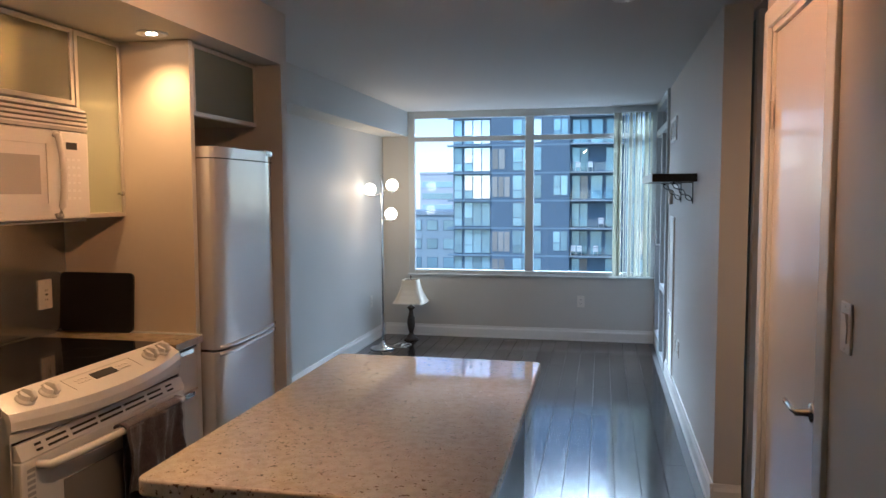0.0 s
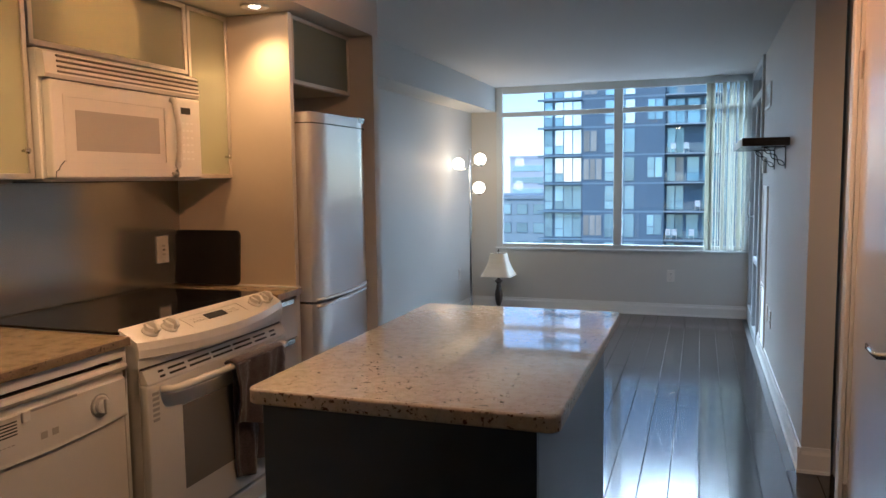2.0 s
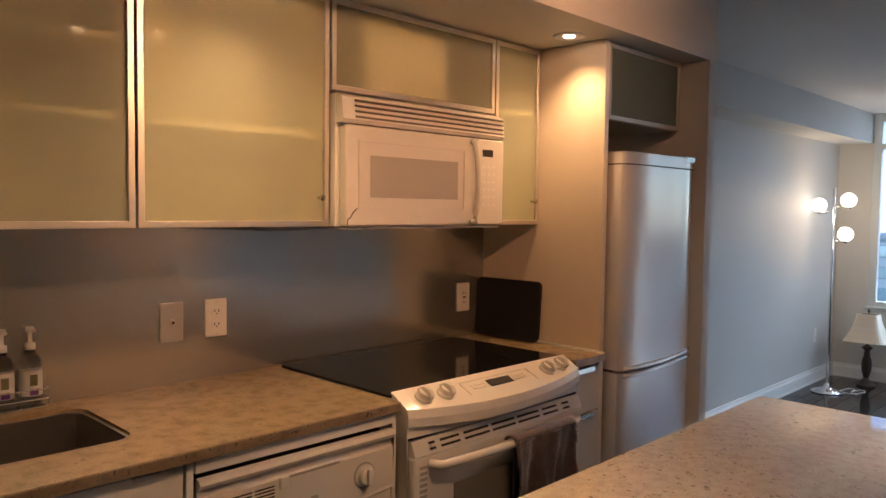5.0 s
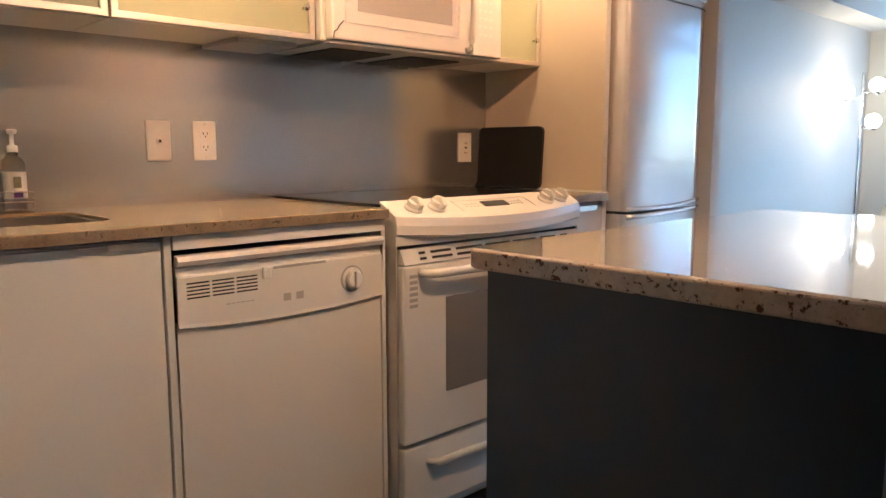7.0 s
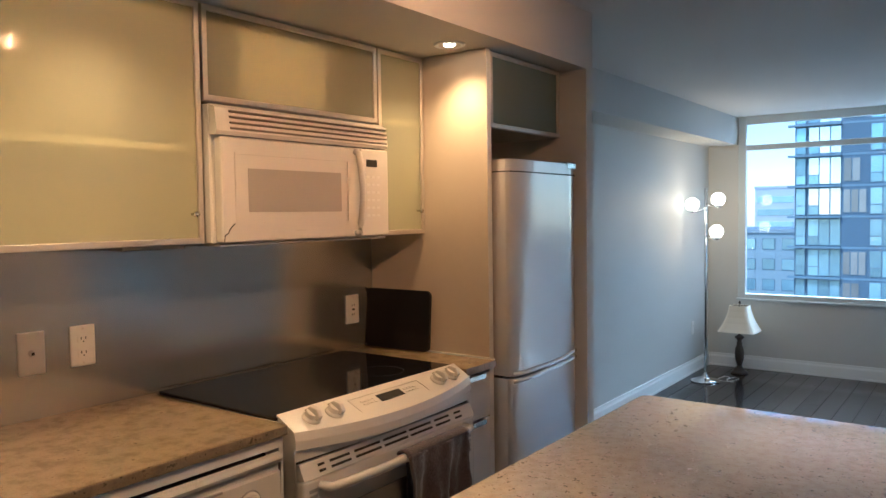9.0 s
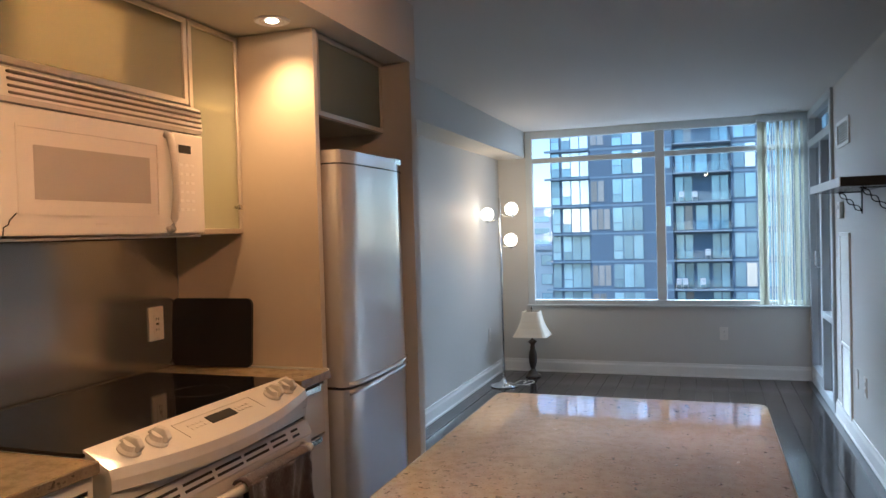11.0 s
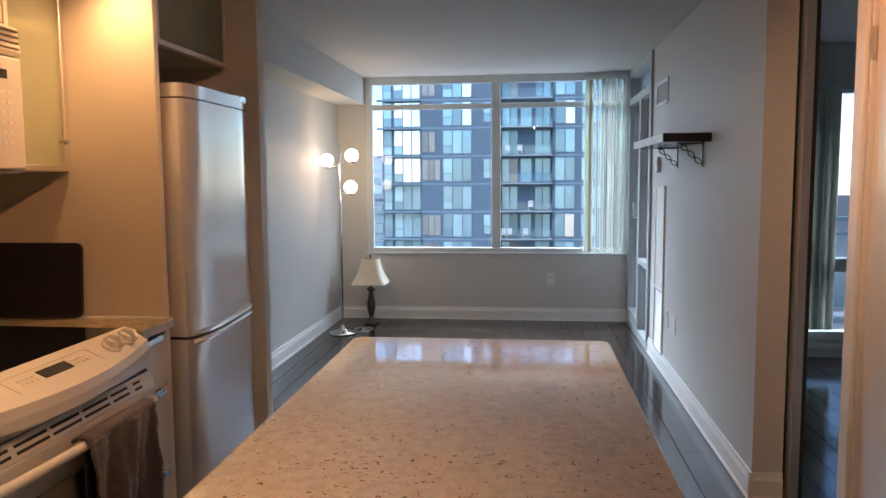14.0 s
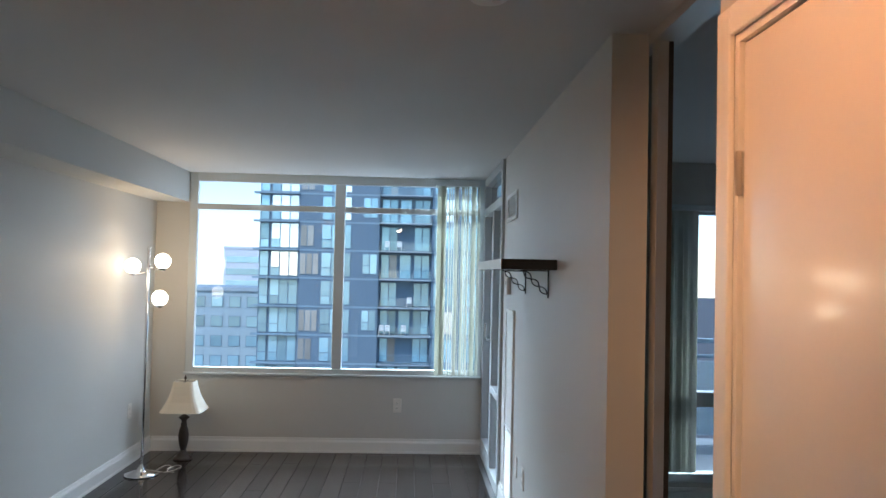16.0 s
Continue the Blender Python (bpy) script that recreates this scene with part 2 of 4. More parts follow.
def add_box(bm, x0, x1, y0, y1, z0, z1, bevel=0.0, seg=2):
    r = bmesh.ops.create_cube(bm, size=1.0)
    for v in r["verts"]:
        v.co = Vector(((x0 + x1) / 2 + v.co.x * (x1 - x0), (y0 + y1) / 2 + v.co.y * (y1 - y0), (z0 + z1) / 2 + v.co.z * (z1 - z0)))
    if bevel:
        edges = list({e for v in r["verts"] for e in v.link_edges})
        bmesh.ops.bevel(bm, geom=edges, offset=bevel, segments=seg, profile=0.5, affect="EDGES")
    return bm


def box(x0, x1, y0, y1, z0, z1, bevel=0.0, seg=2):
    return add_box(bmesh.new(), x0, x1, y0, y1, z0, z1, bevel, seg)


def boxes(*all_boxes):
    bm = bmesh.new()
    for b in all_boxes:
        add_box(bm, *b)
    return bm


def add_prism(bm, outline, axis, a, b):
    """A closed outline of 2D points drawn out along an axis from a to b."""
    def at(p, h):
        return {"x": (h, p[0], p[1]), "y": (p[0], h, p[1]), "z": (p[0], p[1], h)}[axis]
    low = [bm.verts.new(at(p, a)) for p in outline]
    high = [bm.verts.new(at(p, b)) for p in outline]
    bm.faces.new(low)
    bm.faces.new(high[::-1])
    for i in range(len(outline)):
        j = (i + 1) % len(outline)
        bm.faces.new((low[i], low[j], high[j], high[i]))
    return bm


def add_lathe(bm, profile, cx=0.0, cy=0.0, seg=24):
    """A turned shape from (radius, height) pairs round a vertical axis."""
    rings = []
    for r, z in profile:
        rings.append([bm.verts.new((cx + r * math.cos(2 * math.pi * k / seg), cy + r * math.sin(2 * math.pi * k / seg), z)) for k in range(seg)])
    for a, b in zip(rings, rings[1:]):
        for k in range(seg):
            bm.faces.new((a[k], a[(k + 1) % seg], b[(k + 1) % seg], b[k]))
    bm.faces.new(rings[0][::-1])
    bm.faces.new(rings[-1])
    return bm


def add_tube(bm, points, radius, seg=10):
    """A round bar along a line of points."""
    pts = [Vector(p) for p in points]
    rings = []
    for i, p in enumerate(pts):
        d = (pts[min(i + 1, len(pts) - 1)] - pts[max(i - 1, 0)]).normalized()
        side = d.cross(Vector((0, 0, 1)) if abs(d.z) < 0.9 else Vector((1, 0, 0))).normalized()
        up = side.cross(d)
        rings.append([bm.verts.new(p + radius * (math.cos(2 * math.pi * k / seg) * side + math.sin(2 * math.pi * k / seg) * up)) for k in range(seg)])
    for a, b in zip(rings, rings[1:]):
        for k in range(seg):
            bm.faces.new((a[k], a[(k + 1) % seg], b[(k + 1) % seg], b[k]))
    bm.faces.new(rings[0][::-1])
    bm.faces.new(rings[-1])
    return bm


def rounded_rect(x0, x1, y0, y1, r, n=6):
    out = []
    for cx, cy, start in ((x1 - r, y1 - r, 0), (x0 + r, y1 - r, 90), (x0 + r, y0 + r, 180), (x1 - r, y0 + r, 270)):
        for k in range(n + 1):
            a = radians(start + 90 * k / n)
            out.append((cx + r * math.cos(a), cy + r * math.sin(a)))
    return out


def structure(name, bm, mat, label, category):
    return tagged(part(name, bm, mat), label, category, kind="structure")


# ---------- the shell ----------
CZ = 2.265
XE, XW, YN = 2.025, -0.68, 8.405
XH = 2.05
structure("floor", box(-0.83, 5.2, -1.72, 8.535, -0.12, -0.012), SEAM, "floor base under dark laminate planks", "floor")
structure("ceiling", box(-0.83, 5.2, -1.72, 8.535, CZ, CZ + 0.15), CEIL, "smooth off-white painted flat ceiling", "ceiling")
structure("wall_west", box(XW - 0.15, XW, 1.43, YN + 0.13, 0, CZ), WALL, "light grey painted living room side wall", "wall")
structure("wall_north", boxes((XW, 2.145, YN, YN + 0.13, 0, 0.635), (XW, -0.41, YN, YN + 0.13, 0.635, CZ)), WALL, "grey painted wall under the wide window", "wall")
structure("wall_east", box(XE, XE + 0.12, 4.575, 7.20, 0, CZ), WALL, "light grey painted wall between living room and bedroom", "wall")
structure("wall_hall_east", boxes((XH, XH + 0.12, -1.6, 3.042, 0, CZ), (XH, XH + 0.12, 3.735, 3.80, 0, CZ), (XH, XH + 0.12, 3.042, 3.735, 1.995, CZ)), HALL, "warm beige painted hallway wall around a door", "wall")
structure("wall_hall_west", boxes((0.535, 0.655, -1.6, 1.55, 0, CZ), (-0.83, 0.535, 1.43, 1.55, 0, CZ)), HALL, "beige painted wall at the kitchen end", "wall")
structure("wall_south", box(0.43, 2.17, -1.72, -1.6, 0, CZ), HALL, "beige painted wall at the end of the hall", "wall")
structure("bulkhead_kitchen", box(XW, 0.085, 1.55, 4.31, 2.03, CZ), WALL, "boxed drop ceiling over the kitchen cabinets", "bulkhead")
structure("bulkhead_living", box(XW, -0.415, 4.31, YN, 2.02, CZ), WALL, "painted boxed bulkhead along the living room wall", "bulkhead")
structure("wall_niche", box(XW, 0.085, 4.25, 4.31, 0, 2.03), WALL, "painted stub wall beside the refrigerator", "wall")
structure("wall_bath", boxes((XH + 0.12, 3.2, 3.68, 3.80, 0, CZ), (3.2, 3.3, 1.4, 3.80, 0, CZ), (XH + 0.12, 3.2, 1.4, 1.5, 0, CZ)), HALL, "plain wall closing the room behind the door", "wall")
# bedroom shell
structure("wall_bedroom_south", box(3.3, 5.2, 3.68, 3.80, 0, CZ), WALL, "plain grey bedroom wall", "wall")
structure("wall_bedroom_east", box(5.05, 5.2, 3.80, 7.30, 0, CZ), WALL, "plain grey bedroom side wall", "wall")
structure("wall_bedroom_north", boxes((XE + 0.12, 3.08, 7.15, 7.30, 0, CZ), (3.08, 4.7, 7.15, 7.30, 0, 0.13), (3.08, 4.7, 7.15, 7.30, 1.98, CZ), (4.7, 5.05, 7.15, 7.30, 0, CZ)), WALL, "grey bedroom wall around a tall window", "wall")


def baseboard(name, x0, y0, x1, y1, nx, ny, h=0.118, t=0.014):
    """A moulded skirting along a wall; (nx, ny) points into the room."""
    prof = [(0, 0), (t + 0.004, 0), (t + 0.004, 0.012), (t, 0.018), (t, h * 0.72), (t * 0.55, h * 0.86), (t * 0.5, h), (0, h)]
    bm = bmesh.new()
    ends = []
    for x, y in ((x0, y0), (x1, y1)):
        ends.append([bm.verts.new((x + nx * d, y + ny * d, z)) for d, z in prof])
    n = len(prof)
    for k in range(n):
        bm.faces.new((ends[0][k], ends[0][(k + 1) % n], ends[1][(k + 1) % n], ends[1][k]))
    bm.faces.new(ends[0])
    bm.faces.new(ends[1][::-1])
    return structure(name, bm, TRIM, "white painted moulded baseboard", "baseboard")


baseboard("baseboard_west", XW, 4.311, XW, YN, 1, 0)
baseboard("baseboard_north", XW + 0.02, YN, XE, YN, 0, -1)
baseboard("baseboard_east", XE, 4.56, XE, 7.20, -1, 0)
baseboard("baseboard_wall_end", XE - 0.016, 4.575, XE + 0.12, 4.575, 0, -1)
baseboard("baseboard_bedroom", XE + 0.12, 7.15, 5.05, 7.15, 0, -1, h=0.10)


# ---------- window of the living room ----------
def bar(win, x0, x1, y0, y1, z0, z1, name="window_frame"):
    part(name, box(x0, x1, y0, y1, z0, z1, 0.004, 1), FRAME, win)


win = thing("window_1", 0.8, YN, 0.64, "wide white-framed fixed window over city towers", "window", kind="structure")
WY0, WY1 = -0.02, 0.034
wx = lambda x: x - 0.8
wz = lambda z: z - 0.64
bar(win, wx(-0.41), wx(-0.345), WY0, WY1, wz(0.635), wz(2.265))
bar(win, wx(1.955), wx(2.04), WY0, WY1, wz(0.635), wz(2.265))
bar(win, wx(-0.345), wx(1.955), WY0, WY1, wz(2.195), wz(2.265))
bar(win, wx(-0.345), wx(1.955), WY0, WY1, wz(0.635), wz(0.682))
bar(win, wx(0.77), wx(0.852), WY0, WY1, wz(0.682), wz(2.195), "mullion")
bar(win, wx(-0.345), wx(0.77), WY0, WY1, wz(1.965), wz(2.012), "transom")
bar(win, wx(0.852), wx(1.955), WY0, WY1, wz(1.965), wz(2.012), "transom")
part("window_sill", box(wx(-0.42), wx(2.02), -0.035, 0.0, wz(0.622), wz(0.64), 0.004, 1), FRAME, win)
for x0, x1 in ((-0.35, 0.775), (0.847, 1.96)):
    for z0, z1 in ((0.677, 1.97), (2.007, 2.2)):
        p = part("pane", box(wx(x0), wx(x1), 0.022, 0.028, wz(z0), wz(z1)), PANE, win)
        p.visible_shadow = False

# vertical blinds drawn to the corner
blind = thing("vertical_blind", 1.80, 8.34, 2.20, "off-white vinyl vertical blind stacked in the window corner", "blind")
part("head_rail", box(-0.20, 0.16, -0.025, 0.025, 0.0, 0.04, 0.004, 1), FRAME, blind)
rng = random.Random(4)
for k in range(15):
    x = -0.158 + k * 0.0222 + rng.uniform(-0.003, 0.003)
    a = radians((34, 62, 84, 78, 88)[k % 5] + rng.uniform(-5, 5)) if k < 5 else radians((64, 84, 72, 88)[k % 4] + rng.uniform(-5, 5))
    bm = bmesh.new()
    w, t, h = 0.034, 0.0008, 1.55
    outline = []
    for side in (1, -1):
        for j in range(5):
            u = (-1 + j / 2) * side
            px, py = u * w, 0.0025 * (1 - u * u) + side * t
            outline.append((x + px * math.cos(a) - py * math.sin(a), px * math.sin(a) * 0.5 + py * math.cos(a)))
    add_prism(bm, outline, "z", -h, 0.0)
    part("slat", bm, BLIND, blind)

# ---------- balcony door ----------
bd = thing("door_1", XE, 7.80, 0, "aluminium-framed glazed balcony door with transom, shade put into its grey", "door", kind="structure")
for y0, y1, z0, z1, nm in ((-0.60, -0.53, 0, 2.265, "door_frame"), (0.53, 0.60, 0, 2.265, "door_frame"), (-0.53, 0.53, 1.955, 2.02, "transom"), (-0.53, 0.53, 2.20, 2.265, "door_frame"),
                           (-0.53, 0.53, 0, 0.07, "threshold"), (-0.10, -0.03, 0.07, 1.955, "mullion"), (-0.53, -0.10, 0.62, 0.67, "rail"), (-0.03, 0.53, 0.07, 0.15, "rail")):
    part(nm, box(-0.02, 0.09, y0, y1, z0, z1, 0.004, 1), SHADEFRAME, bd)
for y0, y1, z0, z1 in ((-0.53, -0.10, 0.07, 0.62), (-0.53, -0.10, 0.67, 1.955), (-0.03, 0.53, 0.15, 1.955), (-0.53, 0.53, 2.02, 2.20)):
    p = part("pane", box(0.03, 0.036, y0 - 0.004, y1 + 0.004, z0 - 0.004, z1 + 0.004), PANE, bd)
    p.visible_shadow = False
part("door_handle", add_tube(bmesh.new(), [(-0.02, -0.06, 1.0), (-0.055, -0.06, 1.0), (-0.06, -0.06, 1.02), (-0.06, -0.06, 1.12)], 0.008), CHROME, bd)

# ---------- bedroom window ----------
bw = thing("window_2", 3.5, 7.15, 0.13, "tall white-framed bedroom window onto a balcony", "window", kind="structure")
for x0, x1, z0, z1, nm in ((-0.42, -0.36, 0, 1.85, "window_frame"), (1.14, 1.2, 0, 1.85, "window_frame"), (-0.36, 1.14, 1.79, 1.85, "window_frame"), (-0.36, 1.14, 0, 0.06, "window_frame"),
                           (-0.36, 1.14, 0.50, 0.60, "transom"), (0.40, 0.46, 0.06, 1.79, "mullion")):
    part(nm, box(x0, x1, 0.0, 0.09, z0, z1, 0.004, 1), FRAME, bw)
for x0, x1 in ((-0.365, 0.405), (0.455, 1.145)):
    for z0, z1 in ((0.055, 0.505), (0.595, 1.795)):
        p = part("pane", box(x0, x1, 0.04, 0.046, z0, z1), PANE, bw)
        p.visible_shadow = False
bb = thing("vertical_blind", 3.285, 7.09, 1.935, "off-white vertical blind stacked beside the bedroom window", "blind")
part("head_rail", box(-0.20, 1.35, -0.025, 0.025, 0.0, 0.04, 0.004, 1), FRAME, bb)
for k in range(12):
    x = -0.17 + k * 0.0155
    a = radians(58 + rng.uniform(-14, 14))
    c, s = math.cos(a) * 0.044, math.sin(a) * 0.022
    part("slat", add_prism(bmesh.new(), [(x - c, -s), (x + c, s), (x + c, s + 0.0016), (x - c, -s + 0.0016)], "z", -1.72, 0.0), BLIND, bb)

# ---------- bedroom opening: sliding track and panel ----------
sd = thing("door_2", XE + 0.12, 4.55, 0, "aluminium-framed sliding bedroom door pushed open", "door", kind="structure")
part("track", boxes((0.0, 0.09, -0.75, 0.02, CZ - 0.035, CZ)), ALU, sd)
part("door_frame", boxes((0.012, 0.045, -0.03, 0.03, 0.005, CZ - 0.036), (0.012, 0.045, 0.60, 0.64, 0.005, CZ - 0.036)), ALU, sd)
part("pane", box(0.024, 0.032, 0.03, 0.60, 0.02, CZ - 0.05), FROSTDARK, sd)
part("gasket", box(0.046, 0.062, -0.026, 0.02, 0.005, CZ - 0.036), DARKGAP, sd, "black brush seal")

# ---------- hall door ----------
hd = thing("door_3", XH, 3.712, 0, "closed flush white-painted interior door in a white casing", "door", kind="structure")
part("door_leaf", box(0.012, 0.047, -0.645, -0.004, 0.008, 1.965, 0.002, 1), DOORPAINT, hd)
part("door_jamb", boxes((0.002, 0.118, -0.667, -0.648, 0, 1.99), (0.002, 0.118, -0.001, 0.018, 0, 1.99), (0.002, 0.118, -0.648, -0.001, 1.968, 1.99)), TRIM, hd)


part("casing", boxes((-0.014, 0.001, 0.012, 0.072, 0, 2.045, 0.004), (-0.014, 0.001, -0.735, -0.661, 0, 2.045, 0.004), (-0.014, 0.001, -0.6605, 0.0115, 1.984, 2.045, 0.004)), TRIM, hd)
for z in (1.70, 0.25):
    hin = part("hinge", add_tube(bmesh.new(), [(0.004, 0.0, z - 0.045), (0.004, 0.0, z + 0.045)], 0.007, 8), ALU, hd)
dh = part("door_handle", add_lathe(bmesh.new(), [(0.003, 0), (0.027, 0), (0.027, 0.006), (0.020, 0.010), (0.011, 0.012), (0.010, 0.045), (0.003, 0.046)]), CHROME, hd, smooth=True)
dh.matrix_local = pose(0.012, -0.560, 0.868, 0, -90, 0)
part("lever", add_tube(bmesh.new(), [(0, 0, 0.040), (0, 0.03, 0.044), (0, 0.075, 0.043), (0, 0.115, 0.040), (0, 0.118, 0.046)], 0.009), CHROME, dh, smooth=True)


def wall_plate(name, label, category, m, w=0.07, h=0.114, slots="outlet", mat=PLATE):
    """A cover plate that faces local +z."""
    ob = new(name)
    ob.matrix_world = m
    tagged(ob, label, category)
    part("plate", box(-w / 2, w / 2, -h / 2, h / 2, 0, 0.006, 0.003, 2), mat, ob)
    if slots == "outlet":
        for s in (-1, 1):
            part("socket", add_prism(bmesh.new(), rounded_rect(-0.016, 0.016, s * 0.0195 - 0.0135, s * 0.0195 + 0.0135, 0.009, 4), "z", 0.006, 0.0085), PLATE, ob)
            part("slot", boxes(*[(x - 0.0012, x + 0.0012, s * 0.0195 - 0.002, s * 0.0195 + 0.0055, 0.0085, 0.0090) for x in (-0.0065, 0.0065)], (-0.0018, 0.0018, s * 0.0195 - 0.009, s * 0.0195 - 0.0055, 0.0085, 0.0090)), DARKGAP, ob)
    elif slots == "gfci":
        part("socket", box(-0.0165, 0.0165, -0.0335, 0.0335, 0.006, 0.0085, 0.001, 1), PLATE, ob)
        part("slot", boxes((-0.007, -0.004, 0.012, 0.02, 0.0085, 0.009), (0.004, 0.007, 0.012, 0.02, 0.0085, 0.009), (-0.006, 0.006, -0.004, 0.003, 0.0085, 0.0105), (-0.007, -0.004, -0.024, -0.016, 0.0085, 0.009), (0.004, 0.007, -0.024, -0.016, 0.0085, 0.009)), DARKGAP, ob)
    elif slots == "jack":
        part("jack", add_lathe(bmesh.new(), [(0.009, 0.006), (0.009, 0.011), (0.006, 0.013), (0.002, 0.013)], seg=14), ALU, ob)
        part("port", box(-0.004, 0.004, -0.0045, 0.0035, 0.013, 0.0135), DARKGAP, ob)
    elif slots == "switch":
        part("rocker", add_prism(bmesh.new(), [(-0.033, 0.006), (0.033, 0.006), (0.033, 0.012), (0.0, 0.0085), (-0.033, 0.0095)], "x", -0.0165, 0.0165), PLATE, ob)
    for s in (-1, 1):
        part("screw", add_lathe(bmesh.new(), [(0.003, 0.006), (0.003, 0.0072), (0.001, 0.0075)], 0, s * h * 0.42, 8), ALU, ob)
    return ob


FACE_E = Matrix(((0, 0, 1, 0), (1, 0, 0, 0), (0, 1, 0, 0), (0, 0, 0, 1)))      # faces +x
FACE_W = Matrix(((0, 0, -1, 0), (-1, 0, 0, 0), (0, 1, 0, 0), (0, 0, 0, 1)))    # faces -x
FACE_S = Matrix(((1, 0, 0, 0), (0, 0, -1, 0), (0, 1, 0, 0), (0, 0, 0, 1)))     # faces -y
at = lambda x, y, z, face: Matrix.Translation((x, y, z)) @ face
wall_plate("light_switch", "white plastic light switch with slotted dimmer on the hall wall", "switch", at(XH, 2.858, 1.146, FACE_W), slots="switch")
wall_plate("wall_outlet", "white duplex outlet on the wall below the window", "outlet", at(1.318, YN, 0.388, FACE_S))
wall_plate("wall_outlet", "white duplex outlet low on the grey side wall", "outlet", at(XE, 6.22, 0.40, FACE_W))
wall_plate("wall_jack", "white blank jack plate low on the side wall", "plate", at(XE, 6.47, 0.40, FACE_W), slots="none")
wall_plate("wall_outlet", "white duplex outlet low on the living room wall", "outlet", at(XW, 7.95, 0.40, FACE_E))

# ---------- kitchen back panel and sockets ----------
XB = -0.585
structure("backsplash", box(XW, XB, 1.55, 3.651, 0.86, 1.40), SPLASH, "brushed grey metal backsplash behind the counter", "backsplash")
wall_plate("wall_jack", "dull metal jack plate on the backsplash", "plate", at(XB, 2.308, 1.083, FACE_E), slots="jack", mat=ALU)
wall_plate("wall_outlet", "white duplex outlet on the metal backsplash", "outlet", at(XB, 2.446, 1.084, FACE_E))
wall_plate("wall_outlet", "white outlet plate beside the black board", "outlet", at(XB, 3.53, 1.065, FACE_E), slots="gfci")

# ---------- base cabinets ----------
XF = -0.012   # front plane of doors


def base_carcass(ob, y0, y1):
    part("body", boxes((XB + 0.01, XF - 0.02, y0, y1, 0.10, 0.872), (XB + 0.01, XF - 0.07, y0, y1, 0.0, 0.10)), WHITECAB, ob)


sc = thing("sink_cabinet", 0, 0, 0, "white laminate cabinet under the sink, door closed", "cabinet")
part("body", boxes((XB + 0.01, XF - 0.02, 1.555, 1.571, 0.10, 0.872), (XB + 0.01, XF - 0.02, 2.050, 2.066, 0.10, 0.872), (XB + 0.01, XF - 0.02, 1.571, 2.050, 0.10, 0.116), (XF - 0.10, XF - 0.02, 1.571, 2.050, 0.855, 0.872), (XB + 0.01, XB + 0.02, 1.571, 2.050, 0.116, 0.85), (XB + 0.01, XF - 0.07, 1.555, 2.066, 0.0, 0.10)), WHITECAB, sc)
for y0, y1 in ((1.557, 2.064),):
    d = part("door", box(XF - 0.018, XF, y0, y1, 0.105, 0.868, 0.0015, 1), WHITECAB, sc)
    part("handle", boxes((XF - 0.004, XF + 0.012, y1 - 0.11, y1 - 0.02, 0.866, 0.8705), (XF + 0.010, XF + 0.012, y1 - 0.11, y1 - 0.02, 0.860, 0.866)), ALU, d, "thin aluminium edge pull")
fp = thing("filler_panel", 0, 0, 0, "narrow white end panel between cabinet and dishwasher", "panel")
part("panel", box(XB + 0.01, XF + 0.006, 2.068, 2.084, 0.0, 0.878, 0.001, 1), WHITECAB, fp)
fp = thing("filler_panel", 0, 0, 0, "narrow white end panel between dishwasher and range", "panel")
part("panel", box(XB + 0.01, XF + 0.004, 2.648, 2.662, 0.0, 0.878, 0.001, 1), WHITECAB, fp)
fr = thing("counter_rail", 0, 0, 0, "white support rail under the counter above the dishwasher", "rail")
part("rail", box(-0.10, XF + 0.014, 2.085, 2.647, 0.848, 0.878, 0.001, 1), WHITECAB, fr)

dc = thing("drawer_cabinet", 0, 0, 0, "narrow white cabinet with three drawers", "cabinet")
base_carcass(dc, 3.462, 3.648)
for z0, z1 in ((0.702, 0.862), (0.447, 0.696), (0.105, 0.441)):
    d = part("drawer", box(XF - 0.018, XF, 3.464, 3.646, z0, z1, 0.0015, 1), WHITECAB, dc)
    part("handle", boxes((XF - 0.004, XF + 0.014, 3.50, 3.60, z1 - 0.004, z1 + 0.0025), (XF + 0.011, XF + 0.014, 3.50, 3.60, z1 - 0.014, z1 - 0.004)), CHROME, d, "bright metal edge pull")

# ---------- dishwasher ----------
dw = thing("dishwasher", 0, 2.364, -0.008, "white built-in dishwasher with dial and vent grille, closed", "dishwasher")
Y0, Y1 = -0.276, 0.276
part("tub", boxes((XB + 0.02, -0.0445, Y0 + 0.005, Y1 - 0.005, 0.1, 0.835)), DARKGAP, dw)
bm = bmesh.new()
add_prism(bm, [(-0.044, 0.10), (-0.012, 0.10), (-0.005, 0.106), (-0.0035, 0.40), (-0.005, 0.690), (-0.044, 0.690)], "y", Y0, Y1)
part("door", bm, APPLIANCE, dw)
# control fascia with a bowed lower edge and a rolled pull along the top
bm = bmesh.new()
cols = []
for k in range(25):
    u = -1 + k / 12
    low = 0.688 - 0.013 * (1 - u * u)
    prof = [(-0.003, low - 0.004), (0.002, low - 0.004), (0.0055, low), (0.004, low + 0.008), (0.004, 0.795), (-0.006, 0.802), (-0.014, 0.812), (0.010, 0.822), (0.016, 0.832), (0.010, 0.842), (-0.003, 0.845)]
    cols.append([bm.verts.new((x, u * Y1, z)) for x, z in prof])
for a, b in zip(cols, cols[1:]):
    for j in range(len(a)):
        bm.faces.new((a[j], a[(j + 1) % len(a)], b[(j + 1) % len(a)], b[j]))
bm.faces.new(cols[0])
bm.faces.new(cols[-1][::-1])
cp = part("control_panel", bm, APPLIANCE, dw)
